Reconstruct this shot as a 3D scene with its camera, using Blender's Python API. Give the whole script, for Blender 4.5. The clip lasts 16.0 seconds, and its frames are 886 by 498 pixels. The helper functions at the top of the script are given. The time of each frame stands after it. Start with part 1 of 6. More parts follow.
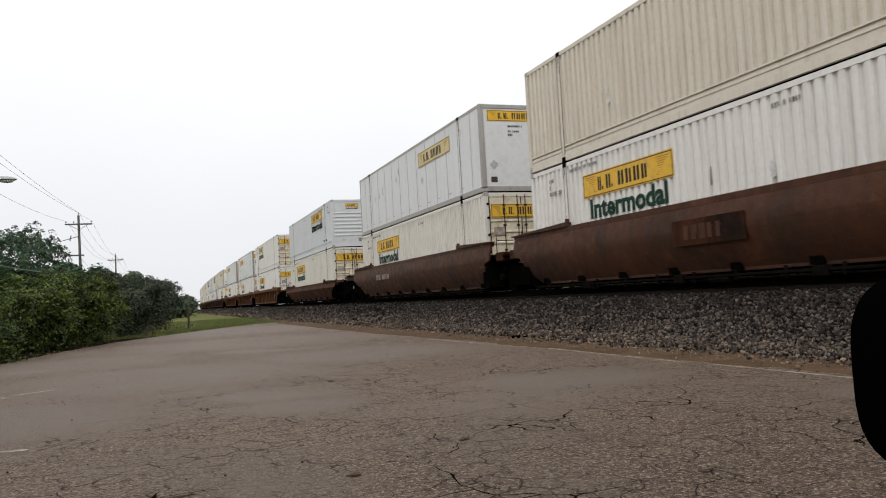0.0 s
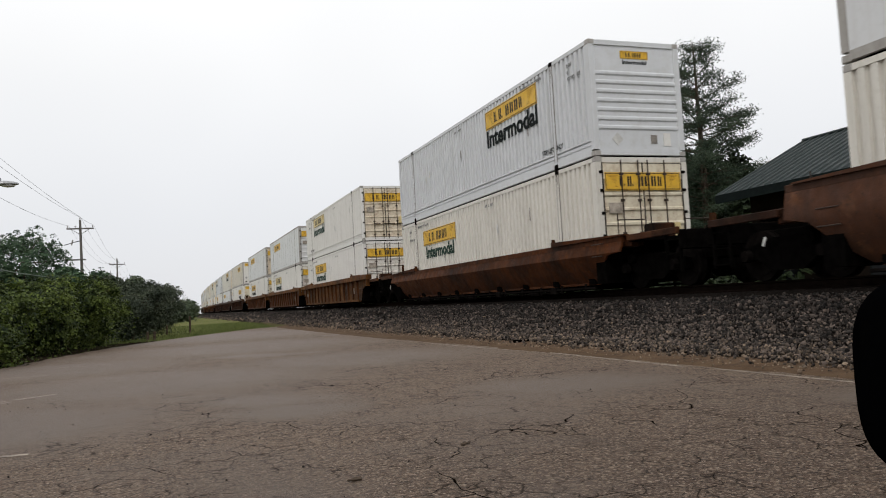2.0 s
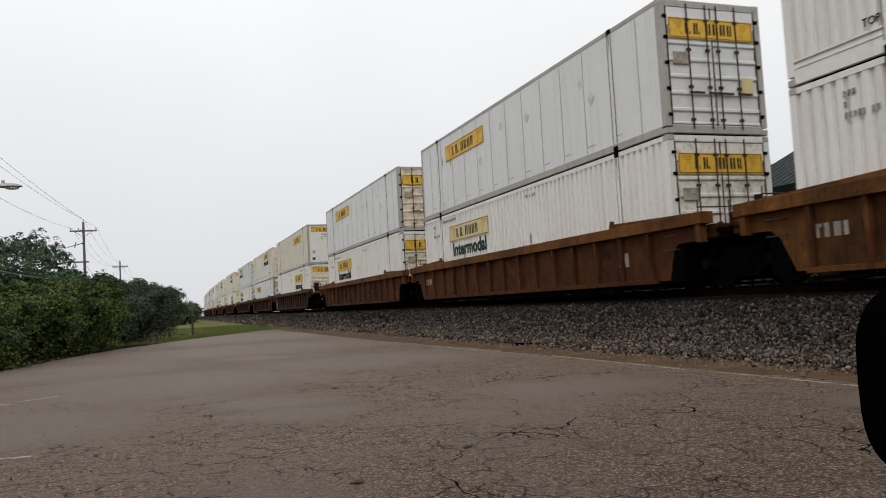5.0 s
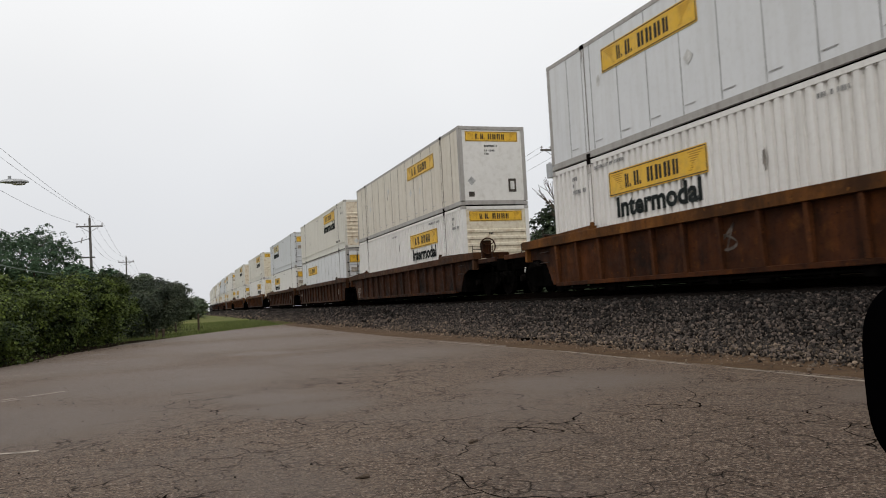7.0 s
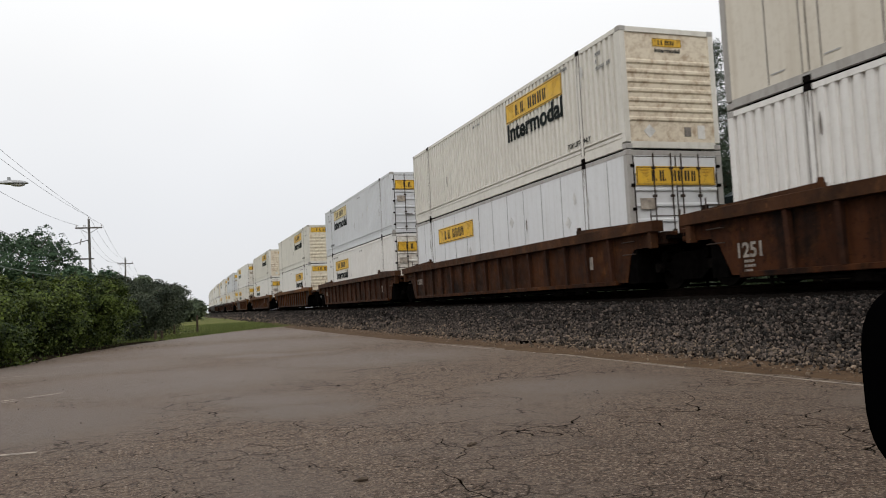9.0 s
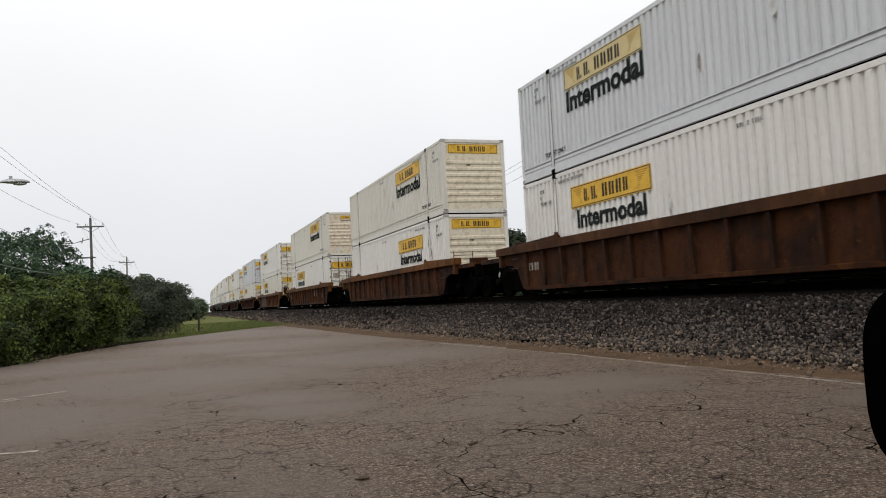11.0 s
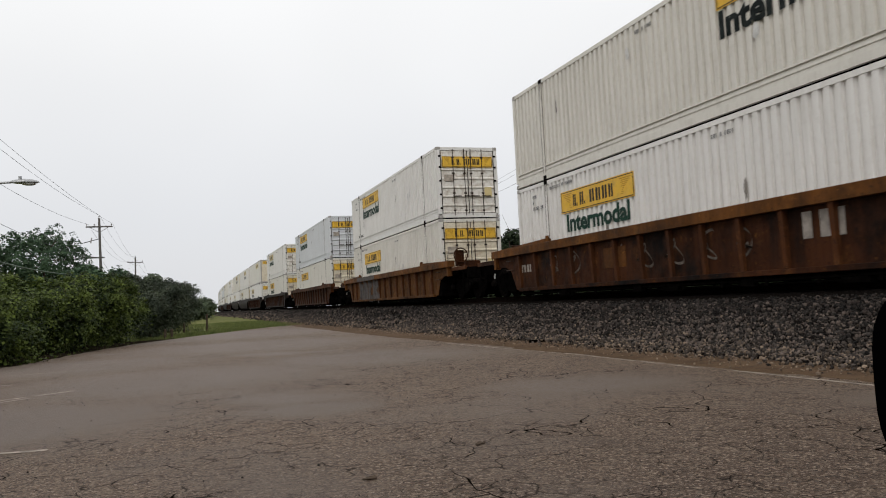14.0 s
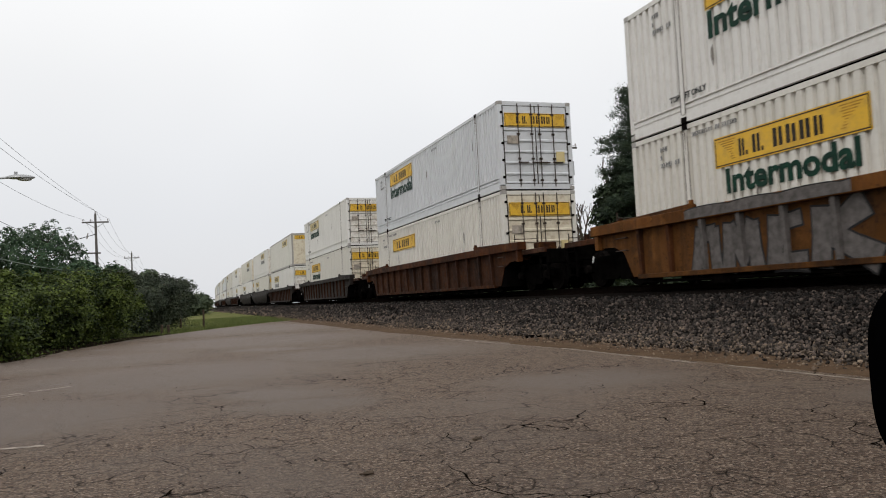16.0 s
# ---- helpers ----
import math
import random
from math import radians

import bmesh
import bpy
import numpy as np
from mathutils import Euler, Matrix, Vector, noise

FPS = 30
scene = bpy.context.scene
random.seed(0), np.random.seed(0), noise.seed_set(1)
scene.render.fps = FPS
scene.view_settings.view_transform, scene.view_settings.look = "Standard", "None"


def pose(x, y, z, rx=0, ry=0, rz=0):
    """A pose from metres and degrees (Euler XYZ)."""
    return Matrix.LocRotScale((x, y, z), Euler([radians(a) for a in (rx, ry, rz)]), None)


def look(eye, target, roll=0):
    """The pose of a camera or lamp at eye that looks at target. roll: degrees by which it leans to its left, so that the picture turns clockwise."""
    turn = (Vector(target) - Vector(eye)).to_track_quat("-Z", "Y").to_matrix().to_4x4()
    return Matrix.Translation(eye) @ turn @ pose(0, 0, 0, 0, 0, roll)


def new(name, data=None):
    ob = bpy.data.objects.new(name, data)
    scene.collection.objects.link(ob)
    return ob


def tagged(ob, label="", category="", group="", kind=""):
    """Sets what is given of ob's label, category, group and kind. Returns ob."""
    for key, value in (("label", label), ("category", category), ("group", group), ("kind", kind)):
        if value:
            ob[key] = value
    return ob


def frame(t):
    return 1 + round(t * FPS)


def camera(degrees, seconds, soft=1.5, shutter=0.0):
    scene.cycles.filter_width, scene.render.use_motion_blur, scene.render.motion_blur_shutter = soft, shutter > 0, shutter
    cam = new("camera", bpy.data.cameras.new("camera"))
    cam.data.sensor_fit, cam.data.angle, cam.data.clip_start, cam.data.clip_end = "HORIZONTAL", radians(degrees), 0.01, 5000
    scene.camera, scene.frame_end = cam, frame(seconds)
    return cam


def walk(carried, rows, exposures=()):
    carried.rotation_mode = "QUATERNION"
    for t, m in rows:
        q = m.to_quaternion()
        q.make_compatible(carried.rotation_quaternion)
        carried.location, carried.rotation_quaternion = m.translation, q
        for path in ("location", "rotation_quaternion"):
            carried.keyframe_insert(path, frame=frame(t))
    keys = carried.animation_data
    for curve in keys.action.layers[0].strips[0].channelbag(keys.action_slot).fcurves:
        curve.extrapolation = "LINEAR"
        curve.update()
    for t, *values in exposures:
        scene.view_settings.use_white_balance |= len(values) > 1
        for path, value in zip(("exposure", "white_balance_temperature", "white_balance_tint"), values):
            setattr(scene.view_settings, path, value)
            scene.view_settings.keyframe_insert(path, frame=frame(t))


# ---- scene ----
cam = camera(58.17, 16.0, soft=1.0, shutter=0.1)
EYE = 1.05
TURNS = (
    (0.0, -19.628, 3.335, 3.145), (0.5, -19.609, 3.350, 3.160), (1.0, -19.687, 3.630, 3.112), (1.5, -19.634, 3.603, 3.111),
    (2.0, -19.533, 3.652, 3.150), (2.5, -19.423, 3.558, 3.071), (3.0, -19.303, 3.568, 3.000), (3.5, -19.394, 3.756, 3.051),
    (6.0, -19.228, 3.872, 3.053), (6.5, -19.068, 3.718, 3.020), (7.0, -18.970, 3.533, 3.080), (7.5, -18.987, 3.486, 3.080),
    (8.0, -19.021, 3.668, 3.080), (8.5, -19.170, 3.859, 3.040), (9.0, -19.041, 3.729, 2.870), (11.5, -18.863, 3.594, 2.876),
    (12.0, -18.620, 3.472, 2.856), (12.5, -18.602, 3.522, 2.868), (13.0, -18.663, 3.707, 2.870), (13.5, -18.506, 3.753, 2.800),
    (14.0, -18.414, 3.684, 2.800), (14.5, -18.573, 3.489, 2.790), (15.0, -18.750, 3.394, 2.760), (15.5, -18.744, 3.361, 2.810),
    (16.0, -18.640, 3.338, 2.850))
STOPS = ((0.0, 0.15), (0.5, 0.12), (1.0, 0.08), (1.5, 0.05), (2.0, 0.03), (2.5, -0.03), (3.0, -0.06), (3.5, -0.06), (6.0, -0.06), (6.5, -0.08), (7.0, -0.08), (7.5, 0.03), (8.5, 0.05), (9.0, 0.03),
         (11.5, 0.05), (12.5, 0.07), (13.0, 0.03), (13.5, 0.0), (14.0, -0.06), (14.5, -0.05), (15.0, 0.03), (15.5, 0.03), (16.0, -0.03))
walk(cam, [(t, pose(0, 0, EYE, 90 + p, r, y)) for t, y, p, r in TURNS], STOPS)

# ---- light: bright overcast, a veiled sun high on the open side ----
SUN_EL, SUN_AZ = 42.0, 215.0
world = bpy.data.worlds.new("overcast")
scene.world = world
world.use_nodes = True
wt = world.node_tree
bg = wt.nodes["Background"]
sky = wt.nodes.new("ShaderNodeTexSky")
sky.sky_type, sky.sun_disc = "NISHITA", False
sky.sun_elevation, sky.sun_rotation = radians(SUN_EL), radians(SUN_AZ)
sky.dust_density, sky.air_density = 4.0, 1.0
dim = wt.nodes.new("ShaderNodeVectorMath")
dim.operation = "SCALE"
dim.inputs["Scale"].default_value = 0.10
wt.links.new(sky.outputs[0], dim.inputs[0])
wco = wt.nodes.new("ShaderNodeTexCoord")
wsep = wt.nodes.new("ShaderNodeSeparateXYZ")
wt.links.new(wco.outputs["Generated"], wsep.inputs[0])
wramp = wt.nodes.new("ShaderNodeValToRGB")
wt.links.new(wsep.outputs["Z"], wramp.inputs[0])
el = wramp.color_ramp.elements
el[0].position, el[0].color = 0.0, (0.80, 0.81, 0.84, 1)
el[1].position, el[1].color = 1.0, (1.45, 1.44, 1.42, 1)
for p, c in ((0.10, (0.84, 0.85, 0.88, 1)), (0.30, (1.0, 1.0, 1.0, 1))):
    e = el.new(p)
    e.color = c
cloud = wt.nodes.new("ShaderNodeTexNoise")
cloud.inputs["Scale"].default_value, cloud.inputs["Detail"].default_value = 1.6, 3
wt.links.new(wco.outputs["Generated"], cloud.inputs["Vector"])
cmul = wt.nodes.new("ShaderNodeMapRange")
for k, v in (("From Min", 0.3), ("From Max", 0.7), ("To Min", 0.95), ("To Max", 1.05)):
    cmul.inputs[k].default_value = v
wt.links.new(cloud.outputs["Fac"], cmul.inputs["Value"])
csc = wt.nodes.new("ShaderNodeVectorMath")
csc.operation = "SCALE"
wt.links.new(wramp.outputs[0], csc.inputs[0])
wt.links.new(cmul.outputs[0], csc.inputs["Scale"])
wmix = wt.nodes.new("ShaderNodeMix")
wmix.data_type = "RGBA"
wmix.inputs["Factor"].default_value = 0.9
wt.links.new(dim.outputs[0], wmix.inputs["A"])
wt.links.new(csc.outputs[0], wmix.inputs["B"])
wt.links.new(wmix.outputs["Result"], bg.inputs[0])
bg.inputs[1].default_value = 1.0
sun = new("sun", bpy.data.lights.new("sun", "SUN"))
sun.data.energy, sun.data.angle, sun.data.color = 0.7, radians(25), (1.0, 0.97, 0.93)
az, elv = radians(SUN_AZ), radians(SUN_EL)
sun.matrix_world = look((0, 0, 60), (-60 * math.sin(az) * math.cos(elv), -60 * math.cos(az) * math.cos(elv), 60 - 60 * math.sin(elv)))
scene.view_settings.exposure = 0.0


# ---- materials ----
class Net:
    """A small wrapper for one node material."""
    def __init__(self, name, rough=0.6, metal=0.0, spec=0.5):
        self.m = bpy.data.materials.new(name)
        self.m.use_nodes = True
        self.t = self.m.node_tree
        self.b = self.t.nodes["Principled BSDF"]
        self.b.inputs["Roughness"].default_value = rough
        self.b.inputs["Metallic"].default_value = metal
        self.b.inputs["Specular IOR Level"].default_value = spec
        self.co = self.t.nodes.new("ShaderNodeTexCoord").outputs["Object"]

    def plug(self, a, s):
        if isinstance(a, (int, float)):
            s.default_value = a
        elif isinstance(a, tuple):
            s.default_value = (*a, 1) if len(a) == 3 and s.type == "RGBA" else a
        else:
            self.t.links.new(a, s)

    def shift(self):
        """Object coordinates moved by the object's own random number."""
        inf = self.t.nodes.new("ShaderNodeObjectInfo")
        mul = self.t.nodes.new("ShaderNodeMath")
        mul.operation = "MULTIPLY"
        mul.inputs[1].default_value = 57.0
        self.t.links.new(inf.outputs["Random"], mul.inputs[0])
        add = self.t.nodes.new("ShaderNodeVectorMath")
        self.t.links.new(self.co, add.inputs[0])
        self.t.links.new(mul.outputs[0], add.inputs[1])
        self.co = add.outputs[0]
        self.rnd = inf.outputs["Random"]
        return self

    def scaled(self, x, y, z):
        n = self.t.nodes.new("ShaderNodeMapping")
        n.inputs["Scale"].default_value = (x, y, z)
        self.t.links.new(self.co, n.inputs["Vector"])
        return n.outputs[0]

    def noise(self, scale, lo=0.35, hi=0.65, a=0.0, b=1.0, detail=4, co=None, rough=0.6):
        n = self.t.nodes.new("ShaderNodeTexNoise")
        n.inputs["Scale"].default_value, n.inputs["Detail"].default_value, n.inputs["Roughness"].default_value = scale, detail, rough
        self.t.links.new(co or self.co, n.inputs["Vector"])
        return self.remap(n.outputs["Fac"], lo, hi, a, b)

    def remap(self, v, lo, hi, a, b):
        r = self.t.nodes.new("ShaderNodeMapRange")
        for k, x in (("From Min", lo), ("From Max", hi), ("To Min", a), ("To Max", b)):
            r.inputs[k].default_value = x
        self.t.links.new(v, r.inputs["Value"])
        return r.outputs[0]

    def cells(self, scale, lo, hi, a, b, feature="DISTANCE_TO_EDGE", co=None, out="Distance"):
        n = self.t.nodes.new("ShaderNodeTexVoronoi")
        n.feature = feature
        n.inputs["Scale"].default_value = scale
        self.t.links.new(co or self.co, n.inputs["Vector"])
        return self.remap(n.outputs[out], lo, hi, a, b)

    def mix(self, f, a, b):
        n = self.t.nodes.new("ShaderNodeMix")
        n.data_type = "RGBA"
        self.plug(f, n.inputs["Factor"])
        self.plug(a, n.inputs["A"])
        self.plug(b, n.inputs["B"])
        return n.outputs["Result"]

    def mul(self, a, b):
        n = self.t.nodes.new("ShaderNodeMath")
        n.operation = "MULTIPLY"
        self.plug(a, n.inputs[0])
        self.plug(b, n.inputs[1])
        return n.outputs[0]

    def warp(self, amount, scale):
        n = self.t.nodes.new("ShaderNodeTexNoise")
        n.inputs["Scale"].default_value = scale
        self.t.links.new(self.co, n.inputs["Vector"])
        s = self.t.nodes.new("ShaderNodeVectorMath")
        s.operation = "SCALE"
        s.inputs["Scale"].default_value = amount
        self.t.links.new(n.outputs["Color"], s.inputs[0])
        a = self.t.nodes.new("ShaderNodeVectorMath")
        self.t.links.new(self.co, a.inputs[0])
        self.t.links.new(s.outputs[0], a.inputs[1])
        return a.outputs[0]

    def done(self, color, rough=None, bump=None, strength=0.3, depth=0.01):
        self.plug(color, self.b.inputs["Base Color"])
        if rough is not None:
            self.plug(rough, self.b.inputs["Roughness"])
        if bump is not None:
            n = self.t.nodes.new("ShaderNodeBump")
            n.inputs["Strength"].default_value, n.inputs["Distance"].default_value = strength, depth
            self.t.links.new(bump, n.inputs["Height"])
            self.t.links.new(n.outputs[0], self.b.inputs["Normal"])
        return self.m


def painted(name, base, dirt, rust, amount=0.5, rust_from=0.66, rough=0.5, spec=0.3):
    """Weathered paint on steel: broad fading, vertical streaks, rust spots."""
    n = Net(name, rough, 0.0, spec).shift()
    fade = n.mix(n.noise(0.5, a=0.0, b=0.35), base, tuple(c * 0.86 for c in base))
    streak = n.noise(1.0, 0.48, 0.78, 0, amount, co=n.scaled(5.0, 5.0, 0.28), detail=5)
    c = n.mix(streak, fade, dirt)
    c = n.mix(n.mul(n.noise(9.0, 0.5, 0.75, 0, 0.5), amount), c, dirt)
    c = n.mix(n.noise(2.3, rust_from, rust_from + 0.10, 0, 0.85, detail=7, rough=0.7), c, rust)
    return n.done(c, n.noise(4.0, a=rough - 0.1, b=rough + 0.2), n.noise(30.0), 0.08, 0.004)


def plain(name, base, rough=0.6, metal=0.0, vary=0.25, scale=6.0, bump=0.1):
    n = Net(name, rough, metal, 0.5 if rough < 0.5 else 0.12 if rough < 0.8 else 0.0).shift()
    c = n.mix(n.noise(scale, a=0, b=1), tuple(x * (1 - vary) for x in base), tuple(min(1, x * (1 + vary)) for x in base))
    c = n.mix(n.noise(scale * 7, a=0, b=0.35), c, tuple(x * 0.6 for x in base))
    return n.done(c, n.noise(scale, a=max(0.05, rough - 0.1), b=min(1, rough + 0.1)), n.noise(scale * 9), bump, 0.004)


RUST = (0.13, 0.055, 0.025)
GRIME = (0.30, 0.27, 0.22)
M = {}
M["white"] = painted("white_paint", (0.69, 0.675, 0.65), GRIME, RUST, 0.28, 0.73)
M["cream"] = painted("cream_paint", (0.635, 0.612, 0.56), GRIME, RUST, 0.35, 0.72)
M["beige"] = painted("beige_paint", (0.61, 0.565, 0.485), (0.33, 0.26, 0.18), RUST, 0.45, 0.69)
M["pale"] = painted("pale_blue_white_paint", (0.64, 0.65, 0.665), GRIME, RUST, 0.22, 0.75)
M["grey"] = painted("light_grey_paint", (0.58, 0.595, 0.62), GRIME, RUST, 0.2, 0.76)
M["dirty"] = painted("stained_beige_paint", (0.66, 0.585, 0.465), (0.26, 0.155, 0.08), RUST, 0.85, 0.66)
M["end_cream"] = painted("yellowed_cream_paint", (0.66, 0.60, 0.475), (0.32, 0.21, 0.12), RUST, 0.75, 0.63)
M["end_white"] = painted("road_stained_white_paint", (0.70, 0.675, 0.625), (0.27, 0.19, 0.12), RUST, 0.8, 0.63)
M["trim"] = painted("grey_rail_paint", (0.35, 0.335, 0.315), (0.14, 0.12, 0.10), RUST, 0.5, 0.68)
M["yellow"] = painted("yellow_decal", (0.68, 0.405, 0.035), (0.34, 0.22, 0.06), (0.25, 0.15, 0.04), 0.6, 0.70)
# for faded signs, and for far ones with haze put into the colour
M["faded"] = painted("faded_hazed_yellow_decal", (0.585, 0.475, 0.235), (0.42, 0.34, 0.2), (0.5, 0.45, 0.32), 0.5, 0.62)
M["ink"] = plain("dark_decal", (0.035, 0.028, 0.022), 0.6, vary=0.5)
M["scroll"] = plain("ochre_decal", (0.42, 0.23, 0.03), 0.6, vary=0.3)
M["green"] = plain("green_lettering", (0.006, 0.034, 0.021), 0.55, vary=0.4)
M["slate"] = plain("slate_lettering", (0.024, 0.028, 0.028), 0.85, vary=0.4)
M["steel"] = plain("dark_steel", (0.007, 0.006, 0.0055), 0.85, 0.0, vary=0.4)
M["grimy"] = plain("grimy_black_steel", (0.003, 0.0027, 0.0025), 0.95, 0.0, vary=0.5)
M["rod"] = plain("rusty_rod", (0.050, 0.036, 0.029), 0.6, 0.2, vary=0.4)
def rusted(name, base, dark, bright, grime=0.5, spec=0.05, dust_haze=0.025):
    """Old car paint: broad soot blotches, upright streaks, brighter rust bloom, fine specks."""
    n = Net(name, 0.65, 0.0, spec).shift()
    # grey sheen for dust, and in place of the haze over far cars
    n.b.inputs["Sheen Weight"].default_value, n.b.inputs["Sheen Roughness"].default_value = dust_haze, 0.35
    n.b.inputs["Sheen Tint"].default_value = (0.62, 0.58, 0.56, 1)
    c = n.mix(n.noise(0.9, 0.35, 0.65, 0, 1, detail=5), base, tuple(x * 0.62 for x in base))
    c = n.mix(n.noise(1.7, 0.55, 0.72, 0, 0.8, detail=6, rough=0.7), c, bright)
    c = n.mix(n.noise(1.0, 0.45, 0.70, 0, grime, co=n.scaled(3.2, 3.2, 0.35), detail=6, rough=0.7), c, dark)
    c = n.mix(n.noise(0.42, 0.48, 0.66, 0, grime * 1.3, detail=5, rough=0.7), c, dark)
    c = n.mix(n.noise(14.0, 0.58, 0.70, 0, 0.7, detail=4), c, dark)
    c = n.mix(n.noise(8.0, 0.64, 0.72, 0, 0.6, detail=5), c, bright)
    return n.done(c, n.noise(4.0, a=0.55, b=0.8), n.noise(22.0, detail=5), 0.25, 0.008)


SOOT = (0.009, 0.0065, 0.0055)
M["sill_red"] = rusted("red_brown_car_paint", (0.076, 0.0290, 0.0135), (0.020, 0.0115, 0.0080), (0.125, 0.052, 0.020), 0.5, spec=0.18)
M["sill_brown"] = rusted("dark_brown_car_paint", (0.056, 0.0205, 0.0080), SOOT, (0.115, 0.044, 0.012), 0.7)
M["sill_gold"] = rusted("orange_ochre_car_paint", (0.115, 0.048, 0.0135), SOOT, (0.170, 0.074, 0.019), 0.6)
M["sill_orange"] = rusted("orange_brown_car_paint", (0.080, 0.0265, 0.0090), SOOT, (0.140, 0.050, 0.012), 0.65)
# far cars' sills: haze put into a greyer paint colour
M["sill_grey"] = rusted("haze_greyed_car_paint", (0.026, 0.0215, 0.0195), (0.034, 0.029, 0.027), (0.060, 0.032, 0.020), 0.5)
M["sill_dark"] = rusted("sooty_rust_car_paint", (0.054, 0.0190, 0.0075), (0.0055, 0.0042, 0.0036), (0.125, 0.050, 0.014), 0.9)
M["chord_orange"] = rusted("orange_chord_paint", (0.145, 0.057, 0.015), (0.028, 0.015, 0.009), (0.24, 0.105, 0.025), 0.65)
M["chord_brown"] = rusted("worn_brown_chord_paint", (0.075, 0.033, 0.016), (0.020, 0.012, 0.008), (0.14, 0.064, 0.026), 0.65)
# ribs share the sill paint; lighter orange puts their lit edges into the colour
M["rib_orange"] = rusted("edge_lit_orange_rib_paint", (0.085, 0.031, 0.012), SOOT, (0.14, 0.058, 0.020), 0.6)
M["rib_brown"] = rusted("brown_rib_paint", (0.050, 0.021, 0.012), SOOT, (0.095, 0.045, 0.024), 0.6)
M["spray"] = plain("silver_spray_paint", (0.115, 0.105, 0.10), 0.8, vary=0.3)
M["spray_dark"] = plain("black_spray_paint", (0.02, 0.02, 0.02), 0.6, vary=0.3)
M["stencil"] = plain("white_stencil", (0.27, 0.24, 0.21), 0.7, vary=0.3)
M["scribble"] = plain("faded_chalk_scribble", (0.105, 0.088, 0.075), 0.8, vary=0.5)
M["trim_dark"] = plain("worn_black_rubber", (0.075, 0.065, 0.056), 0.8, vary=0.4)
M["scuff_light"] = plain("bare_scraped_metal", (0.56, 0.555, 0.54), 0.6, vary=0.2)
M["seam_grey"] = plain("grey_seam_paint", (0.36, 0.36, 0.355), 0.6, vary=0.3)
M["scuff_dark"] = plain("dark_scrape", (0.22, 0.20, 0.18), 0.7, vary=0.4)
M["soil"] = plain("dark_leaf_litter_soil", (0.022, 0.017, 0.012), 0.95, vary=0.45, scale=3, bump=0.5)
M["pencil"] = plain("grey_stencil", (0.20, 0.20, 0.20), 0.7, vary=0.4)
M["placard"] = plain("grey_placard", (0.33, 0.29, 0.245), 0.5, vary=0.4)

# asphalt: damp, coarse aggregate, alligator cracks, smooth worn patches, stains
n = Net("cracked_asphalt", 0.6, 0.0, 0.18)
col = n.mix(n.noise(0.45, 0.3, 0.7), (0.132, 0.088, 0.061), (0.176, 0.122, 0.088))
col = n.mix(n.noise(6.0, 0.35, 0.7, 0, 0.7, detail=6, rough=0.8), col, (0.082, 0.055, 0.040))
smooth = n.noise(0.15, 0.50, 0.62, 0, 1, detail=3)
for px, py, pr in ((-1.9, 9.2, 2.2), (4.5, 8.3, 1.25), (1.2, 8.3, 0.75), (0.0, 13.5, 3.0), (3.6, 15.5, 2.6), (2.2, 24.0, 4.5), (2.5, 36.0, 7.0), (-2.2, 19.0, 3.2)):
    far_ = n.t.nodes.new("ShaderNodeVectorMath")
    far_.operation = "DISTANCE"
    n.t.links.new(n.warp(0.9, 0.9), far_.inputs[0])
    far_.inputs[1].default_value = (px + 0.45, py + 0.45, 0.45)
    spot = n.remap(far_.outputs["Value"], pr * 1.3, pr * 0.5, 0, 1)
    top_ = n.t.nodes.new("ShaderNodeMath")
    top_.operation = "MAXIMUM"
    n.t.links.new(smooth, top_.inputs[0])
    n.t.links.new(spot, top_.inputs[1])
    smooth = top_.outputs[0]
# reddish sand tint, darkened so its colour carries the near-right light falloff
dim_wash = n.t.nodes.new("ShaderNodeVectorMath")
dim_wash.operation = "DISTANCE"
n.t.links.new(n.warp(1.6, 0.6), dim_wash.inputs[0])
dim_wash.inputs[1].default_value = (4.6, 3.9, 0.8)
col = n.mix(n.mul(n.remap(dim_wash.outputs["Value"], 4.2, 1.0, 0, 0.9), n.noise(1.5, 0.3, 0.6, 0.4, 1.0)), col, (0.078, 0.049, 0.034))
rawn = n.remap(smooth, 0.0, 1.0, 1.0, 0.22)
grit = n.cells(66.0, 0.0, 1.0, 0.0, 1.0, "F1", out="Color")
col = n.mix(n.mul(n.remap(grit, 0.55, 0.95, 0, 0.8), rawn), col, (0.30, 0.230, 0.172))
col = n.mix(n.mul(n.remap(grit, 0.42, 0.10, 0, 0.8), rawn), col, (0.016, 0.012, 0.010))
col = n.mix(n.mul(n.noise(38.0, 0.58, 0.62, 0, 0.9, detail=2), rawn), col, (0.40, 0.32, 0.25))
col = n.mix(n.mul(n.noise(19.0, 0.54, 0.62, 0, 0.75, detail=5, rough=0.75), rawn), col, (0.030, 0.023, 0.019))
col = n.mix(n.mul(smooth, 0.7), col, (0.152, 0.124, 0.105))
open_ = n.remap(smooth, 0.2, 0.8, 1.0, 0.03)
fine = n.cells(6.5, 0.0, 0.058, 1.0, 0.0, co=n.warp(0.18, 6.0))
mid = n.cells(2.6, 0.007, 0.021, 1.0, 0.0, co=n.warp(0.26, 3.2))
wide = n.cells(0.95, 0.0035, 0.0085, 1.0, 0.0, co=n.warp(0.75, 1.5))
c1 = n.mul(n.mul(fine, open_), n.noise(3.4, 0.48, 0.60, 0.04, 0.85))
c2 = n.mul(n.mul(mid, open_), n.noise(1.3, 0.45, 0.56, 0.05, 0.78))
